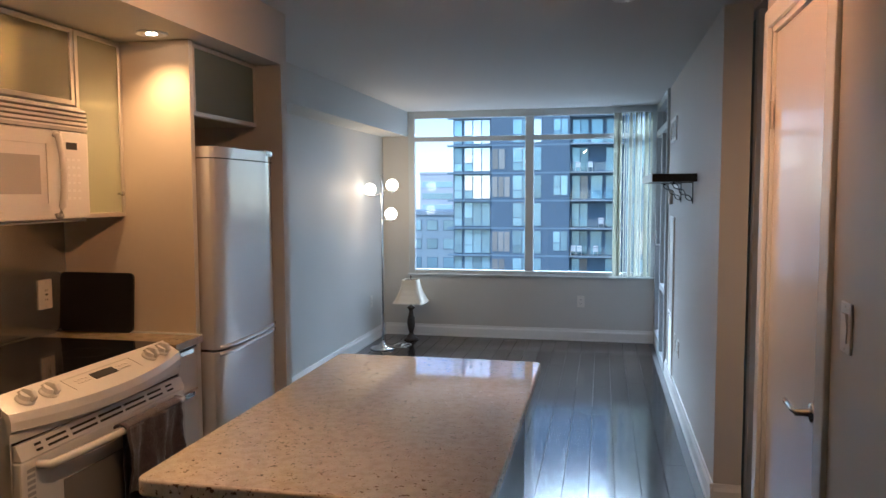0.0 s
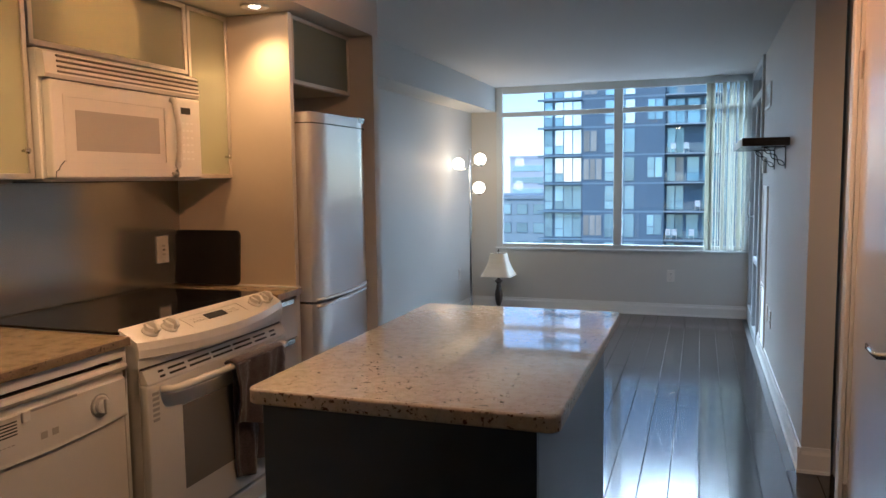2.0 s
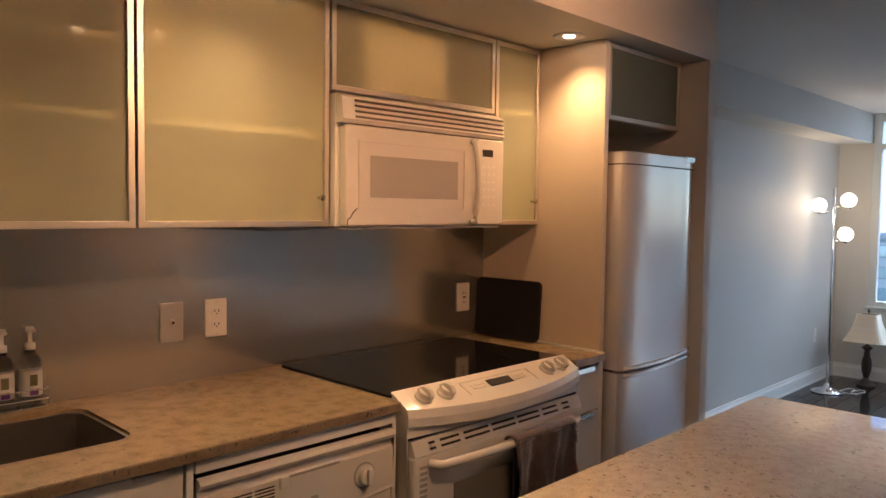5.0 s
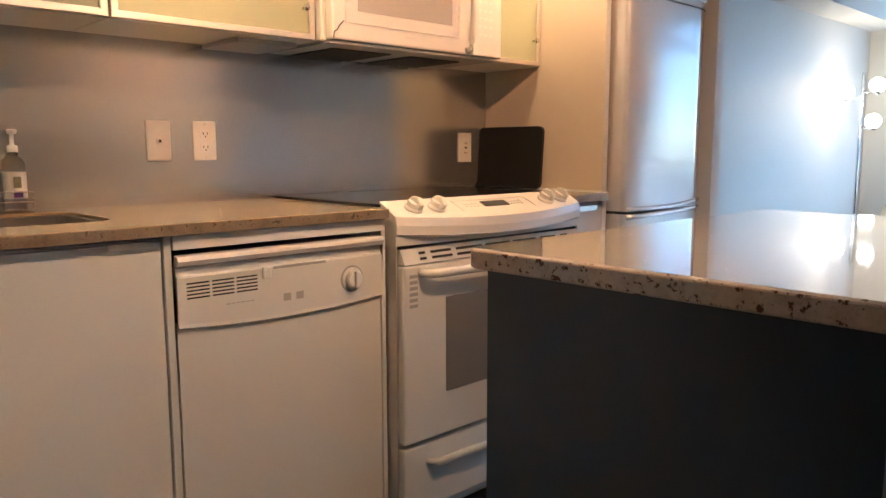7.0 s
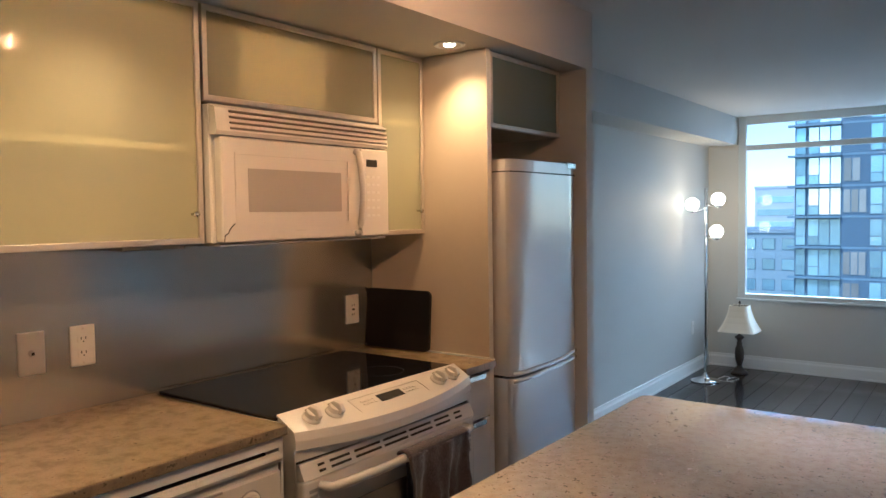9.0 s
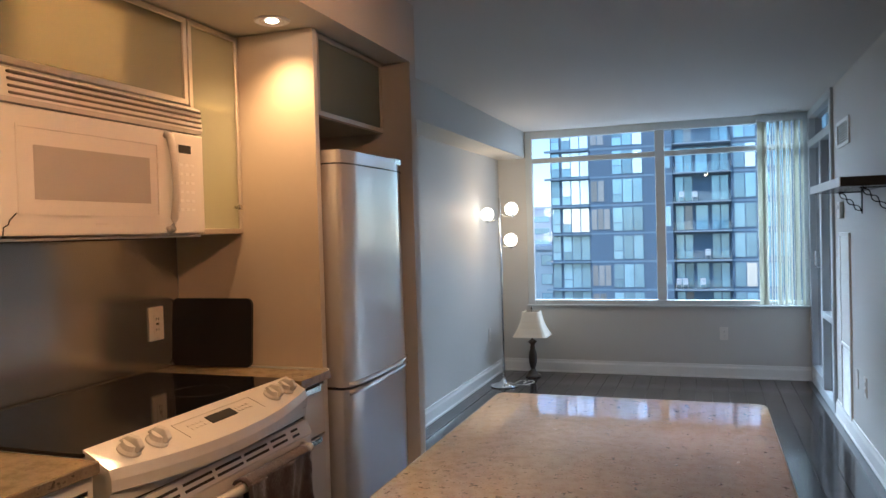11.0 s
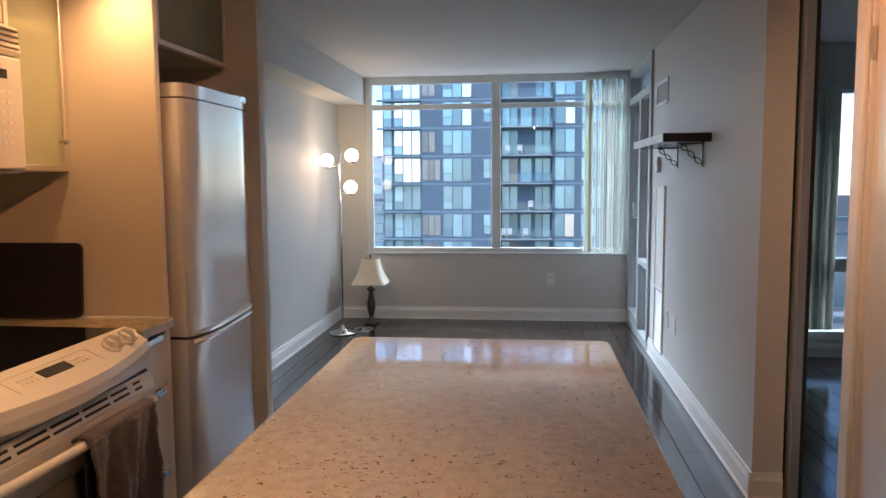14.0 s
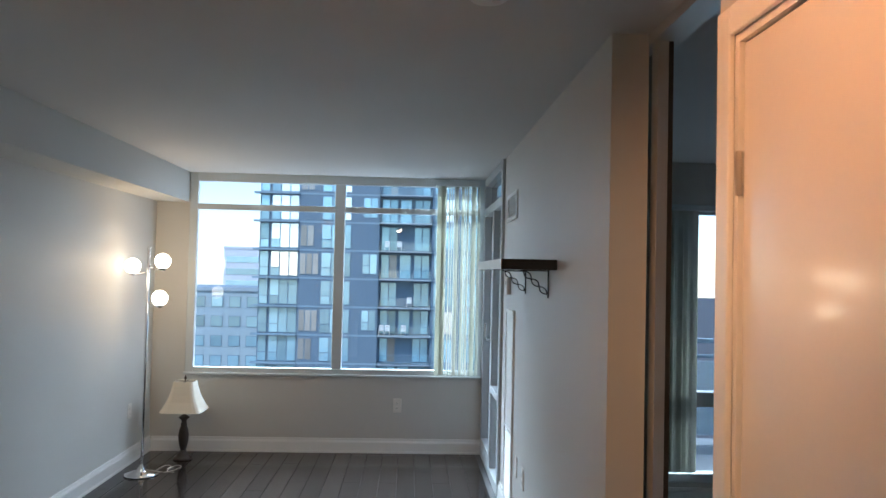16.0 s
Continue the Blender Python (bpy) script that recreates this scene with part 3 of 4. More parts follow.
for k in range(3):
    for j in range(5):
        part("vent_slot", box(0.0040, 0.0046, -0.255 + k * 0.058, -0.203 + k * 0.058, 0.748 + j * 0.008, 0.7515 + j * 0.008), DARKGAP, cp)
part("latch", box(0.004, 0.013, -0.076, -0.054, 0.772, 0.800, 0.003, 2), PLATE, cp)
dr_ = part("dial_ring", add_lathe(bmesh.new(), [(0.034, 0), (0.034, 0.0015), (0.030, 0.002), (0.004, 0.002)]), APPGREY, dw)
dr_.matrix_local = Matrix.Translation((0.004, 0.178, 0.742)) @ FACE_E
part("pocket", box(-0.006, 0.0046, -0.045, 0.10, 0.791, 0.797), APPGREY, cp)
kn = part("dial", add_lathe(bmesh.new(), [(0.030, 0), (0.030, 0.004), (0.024, 0.006), (0.0225, 0.016), (0.019, 0.019), (0.004, 0.019)]), APPLIANCE, dw, smooth=False)
kn.matrix_local = Matrix.Translation((0.004, 0.178, 0.742)) @ FACE_E
part("grip", box(-0.005, 0.005, -0.021, 0.021, 0.017, 0.027, 0.003, 2), APPLIANCE, kn)
mk = part("mark", boxes(*[(0.0042, 0.0046, -0.165 + k * 0.012, -0.157 + k * 0.012, 0.724, 0.7265) for k in range(6)], *[(0.0042, 0.0046, -0.02 + k * 0.035, 0.0 + k * 0.035, 0.712, 0.73) for k in range(2)]), MWGLASS, cp)
mk["kind"] = "stuff"
part("toe_kick", box(-0.12, -0.06, Y0, Y1, 0.008, 0.097), DARKGAP, dw)

# ---------- range ----------
rg = thing("range", 0, 3.06, 0, "white slide-in electric range with black glass cooktop", "range")
R0, R1 = -0.388, 0.388
part("body", box(XB + 0.03, 0.018, R0, R1, 0.02, 0.878, 0.003, 1), APPLIANCE, rg)
top = part("cooktop", add_prism(bmesh.new(), rounded_rect(-0.562, -0.03, R0 - 0.012, R1 + 0.012, 0.008, 3), "z", 0.9055, 0.914), COOKTOP, rg, "black ceramic glass cooktop")


def ring(cx, cy, r, w):
    bm = bmesh.new()
    seg = 48
    a = [bm.verts.new((cx + r * math.cos(2 * math.pi * k / seg), cy + r * math.sin(2 * math.pi * k / seg), 0.9143)) for k in range(seg)]
    b = [bm.verts.new((cx + (r - w) * math.cos(2 * math.pi * k / seg), cy + (r - w) * math.sin(2 * math.pi * k / seg), 0.9143)) for k in range(seg)]
    for k in range(seg):
        bm.faces.new((a[k], a[(k + 1) % seg], b[(k + 1) % seg], b[k]))
    return bm


for cx, cy, r in ((-0.19, -0.20, 0.105), (-0.44, -0.20, 0.08), (-0.19, 0.185, 0.082), (-0.42, 0.18, 0.118), (-0.42, 0.18, 0.075), (-0.31, 0.0, 0.06)):
    part("burner_ring", ring(cx, cy, r, 0.003), RING, top)
# bowed sloping control panel
bm = bmesh.new()
N = 16
rows_low, rows_top, rows_back, rows_under, rows_lip, rows_in = [], [], [], [], [], []
for k in range(N + 1):
    u = -1 + 2 * k / N
    y = u * (R1 + 0.006)
    bow = 0.050 * (1 - u * u)
    rows_back.append(bm.verts.new((-0.035, y, 0.921)))
    rows_top.append(bm.verts.new((0.030 + bow, y, 0.884 - 0.014 * (1 - u * u))))
    rows_low.append(bm.verts.new((0.036 + bow * 0.97, y, 0.862 - 0.016 * (1 - u * u))))
    rows_lip.append(bm.verts.new((0.036 + bow * 0.95, y, 0.838 - 0.016 * (1 - u * u))))
    rows_in.append(bm.verts.new((0.031 + bow * 0.45, y, 0.832 - 0.014 * (1 - u * u))))
    rows_under.append(bm.verts.new((0.030 + bow * 0.38, y, 0.806)))
back_low = [bm.verts.new((-0.035, v.co.y, 0.806)) for v in rows_back]
loops = (rows_back, rows_top, rows_low, rows_lip, rows_in, rows_under, back_low)
for k in range(N):
    for a, b in zip(loops, loops[1:] + (loops[0],)):
        bm.faces.new((a[k], a[k + 1], b[k + 1], b[k]))
bm.faces.new([l[0] for l in loops])
bm.faces.new([l[N] for l in loops][::-1])
ctl = part("control_panel", bm, APPLIANCE, rg)
slope = math.degrees(math.atan2(0.036, 0.10))
for y in (-0.315, -0.235, 0.235, 0.31):
    kn = part("knob", add_lathe(bmesh.new(), [(0.026, 0), (0.026, 0.004), (0.021, 0.010), (0.019, 0.022), (0.004, 0.024)], seg=20), APPLIANCE, rg)
    bow = 0.050 * (1 - (y / R1) ** 2)
    kn.matrix_local = pose(0.004 + bow * 0.35, y, 0.901 - bow * 0.10, 0, 26, 0)
    grip = bmesh.new()
    add_prism(grip, [(-0.030, 0.010), (0.026, 0.010), (0.030, 0.026), (0.012, 0.040), (-0.012, 0.034)], "y", -0.0075, 0.0075)
    bmesh.ops.bevel(grip, geom=list(grip.edges), offset=0.003, segments=2, profile=0.5, affect="EDGES")
    part("grip", grip, APPLIANCE, kn)
ds = part("display", box(-0.015, 0.015, -0.052, 0.052, 0, 0.0015), DARKGAP, rg, "small dark clock display")
ds.matrix_local = pose(0.016, 0.0, 0.8992, 0, 23.9, 0)
for y in (-0.155, 0.155):
    ln = part("panel_line", box(-0.030, 0.030, y - 0.001, y + 0.001, 0, 0.0012), ALU, rg)
    ln.matrix_local = pose(0.016, 0.0, 0.8988, 0, 23.5, 0)
ln = part("panel_line", box(-0.001, 0.001, -0.155, 0.155, 0, 0.0012), ALU, rg)
ln.matrix_local = pose(-0.010, 0.0, 0.9107, 0, 23.9, 0)
mk = part("key_mark", boxes(*[(-0.012 + j * 0.014, -0.006 + j * 0.014, s * 0.07 + k * 0.016 * s - 0.005, s * 0.07 + k * 0.016 * s + 0.005, 0, 0.001) for s in (-1, 1) for j in range(2) for k in range(4)]), ALU, rg)
mk.matrix_local = pose(0.018, 0.0, 0.8983, 0, 23.7, 0)
mk["kind"] = "stuff"
# vent strip and door
# dark strip that paints the shade below the control panel
part("shade_strip", box(0.0, 0.026, R0 + 0.004, R1 - 0.004, 0.797, 0.806), DARKGAP, rg)
part("vent_strip", add_prism(bmesh.new(), [(0.0, 0.797), (0.0355, 0.797), (0.054, 0.757), (0.0, 0.757)], "y", R0 + 0.004, R1 - 0.004), APPLIANCE, rg)
for k, w in ((-0.315, 0.022), (-0.245, 0.075), (-0.135, 0.105), (-0.015, 0.105), (0.105, 0.105), (0.215, 0.075), (0.30, 0.035)):
    for z in (0.005, -0.011):
        slot = part("vent_slot", box(-0.0012, 0.0008, k - w / 2, k + w / 2, z - 0.0034, z + 0.0034), DARKGAP, rg)
        slot.matrix_local = pose(0.0455, 0.0, 0.7795, 0, -24.8, 0)
od = part("oven_door", box(0.012, 0.052, R0 + 0.002, R1 - 0.002, 0.262, 0.754, 0.006, 2), APPLIANCE, rg)
part("window", box(0.0515, 0.0545, -0.235, 0.235, 0.385, 0.655, 0.001, 1), OVENGLASS, od)
bm = bmesh.new()
hp = [(0.052, -0.325, 0.732), (0.085, -0.318, 0.732)] + [(0.088 + 0.012 * (1 - (u / 0.3) ** 2), u, 0.732) for u in np.linspace(-0.30, 0.30, 9)] + [(0.085, 0.318, 0.732), (0.052, 0.325, 0.732)]
add_tube(bm, hp, 0.0125, 12)
part("handle", bm, APPLIANCE, od, smooth=True)
for s in (-1, 1):
    part("hinge_vent", boxes(*[(0.052, 0.0528, s * 0.352 - 0.014, s * 0.352 + 0.014, 0.640 + j * 0.016, 0.649 + j * 0.016) for j in range(6)]), APPGREY, od)
dr = part("storage_drawer", box(0.012, 0.050, R0 + 0.002, R1 - 0.002, 0.060, 0.250, 0.006, 2), APPLIANCE, rg)
part("handle", add_tube(bmesh.new(), [(0.05, -0.30, 0.200), (0.075, -0.29, 0.200), (0.085, 0, 0.200), (0.075, 0.29, 0.200), (0.05, 0.30, 0.200)], 0.011, 10), APPLIANCE, dr, smooth=True)
for y in (R0 - 0.004, R1):
    part("side_trim", box(-0.02, 0.028, y, y + 0.004, 0.02, 0.86), ALU, rg)


# ---------- towel over the oven handle ----------
def towel_sheet(y0, y1, x, z_top, z_bot, seed, side):
    bm = bmesh.new()
    nu, nv = 26, 30
    grid = []
    for i in range(nu + 1):
        u = i / nu
        col = []
        for j in range(nv + 1):
            v = j / nv
            narrow = 1 - 0.22 * v
            y = (y0 + y1) / 2 + (u - 0.5) * (y1 - y0) * narrow
            fold = (0.005 + 0.017 * v) * math.sin(u * 11 + seed + 2.2 * v) + (0.002 + 0.006 * v) * math.sin(u * 29 + 2 * seed + 2 * v) + 0.005 * noise.noise(Vector((u * 5, v * 6, seed)))
            z = z_top - (z_top - z_bot) * v - 0.035 * v * (u - 0.35) * side + 0.006 * math.sin(u * 9 + seed) * v
            lump = 0.0035 * noise.noise(Vector((u * 30, v * 34, seed)))
            col.append(bm.verts.new((x + fold + lump + 0.012 * v * (1 - v), y, z)))
        grid.append(col)
    for i in range(nu):
        for j in range(nv):
            bm.faces.new((grid[i][j], grid[i + 1][j], grid[i + 1][j + 1], grid[i][j + 1]))
    return bm, grid


tw = thing("hand_towel", 0, 3.06, 0, "brown terry towel hung over the oven door handle", "towel")
TY0, TY1 = -0.045, 0.262
front, fg = towel_sheet(TY0, TY1, 0.1165, 0.7425, 0.515, 1.3, 0.7)
back, bg = towel_sheet(TY0 + 0.035, TY1 - 0.005, 0.0775, 0.7425, 0.33, 2.6, -0.9)
for bm_, nm in ((front, "front_flap"), (back, "back_flap")):
    ob = part(nm, bm_, TOWEL, tw, smooth=True)
    mod = ob.modifiers.new("thickness", "SOLIDIFY")
    mod.thickness, mod.offset = 0.006, 0
bm = bmesh.new()
grid = []
for i in range(19):
    y = TY0 + (TY1 - TY0) * i / 18
    grid.append([bm.verts.new((0.097 + 0.0205 * math.cos(a) + 0.001 * math.sin(i * 2.1), y, 0.7405 + 0.014 * math.sin(a))) for a in np.linspace(0, math.pi, 9)])
for i in range(18):
    for j in range(8):
        bm.faces.new((grid[i][j], grid[i + 1][j], grid[i + 1][j + 1], grid[i][j + 1]))
ob = part("fold", bm, TOWEL, tw, smooth=True)
mod = ob.modifiers.new("thickness", "SOLIDIFY")
mod.thickness, mod.offset = 0.006, 0

# ---------- counters ----------
ct = thing("countertop", 0, 0, 0, "beige speckled granite counter with a sink cut-out", "countertop")
SX0, SX1, SY0, SY1 = -0.50, -0.16, 1.62, 2.03
bm = bmesh.new()
outer = [bm.verts.new((x, y, 0.905)) for x, y in ((XB, 1.552), (0.014, 1.552), (0.014, 2.657), (XB, 2.657))]
hole = [bm.verts.new((x, y, 0.905)) for x, y in rounded_rect(SX0, SX1, SY0, SY1, 0.05, 6)]
edges = [bm.edges.new((ring_[k], ring_[(k + 1) % len(ring_)])) for ring_ in (outer, hole) for k in range(len(ring_))]
bmesh.ops.triangle_fill(bm, edges=edges, use_beauty=True)
down = bmesh.ops.extrude_face_region(bm, geom=list(bm.faces))
for v in down["geom"]:
    if isinstance(v, bmesh.types.BMVert):
        v.co.z = 0.880
part("slab", bm, COUNTER, ct)
part("front_edge", box(0.0142, 0.0172, 1.552, 2.657, 0.8802, 0.9035, 0.001, 1), COUNTER_EDGE, ct, "rough granite front edge, weaker light put into its darker colour")
ct2 = thing("countertop", 0, 0, 0, "short beige granite counter between range and tall panel", "countertop")
bm = bmesh.new()
add_prism(bm, [(XB, 2.658), (-0.565, 2.658), (-0.565, 3.463), (0.012, 3.463), (0.012, 3.650), (XB, 3.650)], "z", 0.880, 0.905)
part("slab", bm, COUNTER, ct2)
part("caulk", box(XB + 0.002, 0.008, 3.643, 3.6505, 0.9045, 0.911), TRIM, ct2)
sk = thing("sink", 0, 0, 0, "undermounted stainless steel kitchen sink", "sink")
bm = bmesh.new()
o1 = rounded_rect(SX0 - 0.004, SX1 + 0.004, SY0 - 0.004, SY1 + 0.004, 0.05, 6)
o2 = rounded_rect(SX0 + 0.006, SX1 - 0.006, SY0 + 0.006, SY1 - 0.006, 0.05, 6)
rings = [[bm.verts.new((x, y, z)) for x, y in o] for o, z in ((o1, 0.899), (o2, 0.895), (o2, 0.735))]
for a, b in zip(rings, rings[1:]):
    for k in range(len(a)):
        bm.faces.new((a[k], a[(k + 1) % len(a)], b[(k + 1) % len(a)], b[k]))
bm.faces.new(rings[-1])
part("basin", bm, SINKSTEEL, sk)
part("drain", add_lathe(bmesh.new(), [(0.045, 0.7355), (0.045, 0.738), (0.03, 0.737), (0.005, 0.7355)], -0.33, 1.83), CHROME, sk)


def soap_bottle(x, y, tint):
    ob = thing("soap_bottle", x, y, 0.911, "clear soap pump bottle with printed label in a wire caddy", "bottle", group="soap bottles in the caddy")
    part("bottle", add_lathe(bmesh.new(), [(0.022, 0), (0.026, 0.004), (0.026, 0.105), (0.022, 0.122), (0.011, 0.132), (0.011, 0.142), (0.004, 0.142)]), tint, ob, smooth=True)
    part("label", add_lathe(bmesh.new(), [(0.0264, 0.028), (0.0264, 0.092), (0.0262, 0.0925)]), LABEL, ob, "white label with purple and green print")
    part("print", boxes((0.0262, 0.0272, -0.010, 0.010, 0.030, 0.046), ), PURPLE, ob)
    part("print", boxes((0.0262, 0.0272, -0.009, 0.008, 0.054, 0.082)), GREENP, ob)
    pm = part("pump", add_lathe(bmesh.new(), [(0.012, 0.142), (0.012, 0.158), (0.005, 0.160), (0.005, 0.186), (0.010, 0.187), (0.010, 0.198), (0.003, 0.199)]), PLATE, ob, smooth=True)
    part("nozzle", box(0.0, 0.034, -0.005, 0.005, 0.188, 0.197, 0.002, 1), PLATE, pm)
    return ob


LABEL = material("bottle_label", (0.66, 0.64, 0.6), 0.5)
PURPLE = material("label_purple", (0.16, 0.06, 0.25), 0.5)
GREENP = material("label_print", (0.16, 0.15, 0.07), 0.5, vary=0.5, vary_scale=120)
CLEARB = glass("clear_bottle", (0.8, 0.78, 0.85), 0.05)
soap_bottle(-0.575, 1.872, CLEARB)
soap_bottle(-0.575, 1.936, CLEARB)
cd = thing("wire_caddy", -0.575, 1.904, 0.905, "chrome wire caddy holding two soap bottles", "caddy")
part("base", box(-0.03, 0.03, -0.063, 0.063, 0.0, 0.006, 0.002, 1), CHROME, cd)
for z in (0.025, 0.05):
    part("wire", add_tube(bmesh.new(), [(0.031, -0.064, z), (0.031, 0.064, z), (-0.031, 0.064, z), (-0.031, -0.064, z), (0.031, -0.064, z)], 0.0018, 6), CHROME, cd)
for y in (-0.064, 0.0, 0.064):
    part("wire", add_tube(bmesh.new(), [(0.031, y, 0.003), (0.031, y, 0.05)], 0.0018, 6), CHROME, cd)

bo = thing("cutting_board", -0.422, 3.634, 0.911, "black cutting board leaning on the tall panel", "cutting board")
b = part("board", add_prism(bmesh.new(), rounded_rect(-0.163, 0.160, 0.0, 0.232, 0.022, 5), "y", -0.012, 0.0), BOARD, bo)
b.matrix_local = pose(0, -0.018, 0, -4, 0, 0)

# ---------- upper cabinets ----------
# dark grey-green that paints the unlit inside of two glass cabinets
LINING = material("shaded_lining", (0.30, 0.31, 0.27), 0.5, vary=0.03)
UZ0, UZ1, UX = 1.362, 2.026, -0.300


def glass_door(parent, y0, y1, z0, z1, x, knob=None, mat=FROST, fw=0.017):
    bm = bmesh.new()
    rings = []
    for xx, inset in ((x - 0.02, 0.0), (x - 0.0015, 0.0), (x, 0.0015), (x, fw - 0.0015), (x - 0.0015, fw), (x - 0.02, fw)):
        rings.append([bm.verts.new((xx, yy, zz)) for yy, zz in ((y0 + inset, z0 + inset), (y1 - inset, z0 + inset), (y1 - inset, z1 - inset), (y0 + inset, z1 - inset))])
    for a, b in zip(rings, rings[1:] + rings[:1]):
        for k in range(4):
            bm.faces.new((a[k], a[(k + 1) % 4], b[(k + 1) % 4], b[k]))
    d = part("door", bm, ALU, parent, "aluminium-framed frosted glass door")
    part("pane", box(x - 0.012, x - 0.006, y0 + fw - 0.003, y1 - fw + 0.003, z0 + fw - 0.003, z1 - fw + 0.003), mat, d)
    if knob:
        k = part("knob", add_lathe(bmesh.new(), [(0.004, 0), (0.004, 0.014), (0.009, 0.018), (0.009, 0.024), (0.003, 0.026)], seg=14), CHROME, d, smooth=True)
        k.matrix_local = Matrix.Translation((x, knob[0], knob[1])) @ FACE_E
    return d


def upper(name, label, y0, y1, z0, z1, shelves, knob=None, mat=FROST, x=UX, back=XB, lining=None):
    ob = thing(name, 0, 0, 0, label, "cabinet")
    t = 0.016
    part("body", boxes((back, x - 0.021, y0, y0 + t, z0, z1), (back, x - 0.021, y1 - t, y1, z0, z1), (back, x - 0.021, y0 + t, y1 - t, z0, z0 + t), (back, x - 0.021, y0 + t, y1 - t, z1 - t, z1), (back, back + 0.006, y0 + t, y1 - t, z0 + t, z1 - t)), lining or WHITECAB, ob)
    for z in shelves:
        part("shelf", box(back + 0.006, x - 0.026, y0 + t, y1 - t, z, z + 0.016), WHITECAB, ob)
    for z in (z0 + 0.085, z1 - 0.075) if z1 - z0 > 0.4 else ():
        part("hinge", box(x - 0.062, x - 0.0215, y1 - t - 0.034, y1 - t, z - 0.022, z + 0.022, 0.006, 2), APPGREY, ob)
    glass_door(ob, y0 + 0.002, y1 - 0.002, z0 + 0.001, z1 - 0.002, x, knob, mat)
    return ob


upper("wall_cabinet", "wall cabinet with frosted green glass door, over the sink", 1.556, 2.092, UZ0, UZ1, (1.62, 1.80), (1.60, 1.44))
upper("wall_cabinet", "wide wall cabinet with frosted green glass door", 2.094, 2.656, UZ0, UZ1, (1.618,), (2.615, 1.445))
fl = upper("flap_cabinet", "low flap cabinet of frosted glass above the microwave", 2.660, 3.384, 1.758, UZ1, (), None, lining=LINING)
part("duct_cover", box(-0.56, -0.324, 2.80, 3.15, 1.776, 2.008, 0.003, 1), WHITECAB, fl, "white boxed duct behind the glass")
upper("wall_cabinet", "narrow tall frosted glass wall cabinet beside the microwave", 3.386, 3.648, UZ0, UZ1, (1.77,), (3.60, 1.45))
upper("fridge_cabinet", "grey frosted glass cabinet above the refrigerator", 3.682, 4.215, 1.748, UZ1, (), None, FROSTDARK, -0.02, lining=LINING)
bl = thing("folded_cloth", -0.15, 3.80, 1.764, "small white folded cloth inside the glass cabinet", "cloth")
part("cloth", box(-0.06, 0.06, -0.07, 0.09, 0.0, 0.03, 0.012, 3), TRIM, bl)

tp = thing("tall_panel", 0, 0, 0, "tall cream laminate gable beside the refrigerator", "panel")
part("panel", box(XB, -0.018, 3.652, 3.680, 0, 2.029, 0.001, 1), CREAM, tp)
part("edge_band", box(-0.0178, -0.0165, 3.653, 3.679, 0.002, 2.027), TRIM, tp, "white edge banding")

# ---------- microwave ----------
mw = thing("microwave", -0.018, 3.0, 1.361, "white over-the-range microwave with cracked lower corner", "microwave")
M0, M1 = -0.338, 0.372
part("body", box(XB, -0.262, M0, M1, 0.0, 0.388, 0.004, 1), APPLIANCE, mw)
hood = part("vent_hood", add_prism(bmesh.new(), [(-0.262, 0.302), (-0.236, 0.302), (-0.228, 0.312), (-0.236, 0.376), (-0.262, 0.388)], "y", M0, M1), APPLIANCE, mw)
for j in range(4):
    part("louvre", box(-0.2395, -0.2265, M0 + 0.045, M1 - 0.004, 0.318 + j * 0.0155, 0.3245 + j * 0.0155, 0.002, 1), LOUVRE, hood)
door = part("door", box(-0.262, -0.228, M0 + 0.012, 0.232, 0.004, 0.297, 0.006, 2), APPLIANCE, mw)
part("bezel", boxes((-0.2285, -0.2255, -0.282, 0.172, 0.250, 0.256), (-0.2285, -0.2255, -0.282, 0.172, 0.052, 0.058), (-0.2285, -0.2255, -0.282, -0.276, 0.058, 0.250), (-0.2285, -0.2255, 0.166, 0.172, 0.058, 0.250)), APPLIANCE, door)
part("window", box(-0.229, -0.2268, -0.236, 0.137, 0.088, 0.212), MWGLASS, door)
part("badge", box(-0.2285, -0.2272, -0.06, -0.02, 0.030, 0.034), ALU, door)
part("control_panel", box(-0.262, -0.229, 0.235, M1, 0.004, 0.297, 0.005, 2), APPLIANCE, mw)
part("display", box(-0.2295, -0.2284, 0.260, 0.314, 0.238, 0.262), DARKGAP, mw, "small dark clock display")
part("button", boxes(*[(-0.2295, -0.2284, 0.260 + k * 0.025, 0.276 + k * 0.025, 0.070 + j * 0.026, 0.078 + j * 0.026) for j in range(6) for k in range(3)]), PLATE, mw)
bm = bmesh.new()
add_tube(bm, [(-0.228, 0.204, 0.285)] + [(-0.203 + 0.018 * (1 - (u / 0.13) ** 2) - 0.012, 0.208, 0.150 + u) for u in np.linspace(-0.13, 0.13, 11)][::-1] + [(-0.228, 0.204, 0.015)], 0.0115, 10)
part("handle", bm, APPLIANCE, door, smooth=True)
part("crack", add_tube(bmesh.new(), [(-0.2278, M0 + 0.016, 0.006), (-0.2276, M0 + 0.018, 0.024), (-0.2276, M0 + 0.030, 0.030), (-0.2276, M0 + 0.034, 0.040), (-0.2276, M0 + 0.052, 0.056)], 0.0016, 6), DARKGAP, door)
part("underside", boxes((XB + 0.02, -0.24, M0 + 0.01, M1 - 0.01, -0.006, -0.0005)), APPGREY, mw)
part("filter", boxes((-0.55, -0.32, -0.26, -0.04, -0.010, -0.0062), (-0.55, -0.32, 0.04, 0.26, -0.010, -0.0062)), DARKGAP, mw)
hl = thing("hood_lip", 0, 0, 0, "thin dark metal hood tray under the cabinet", "tray")
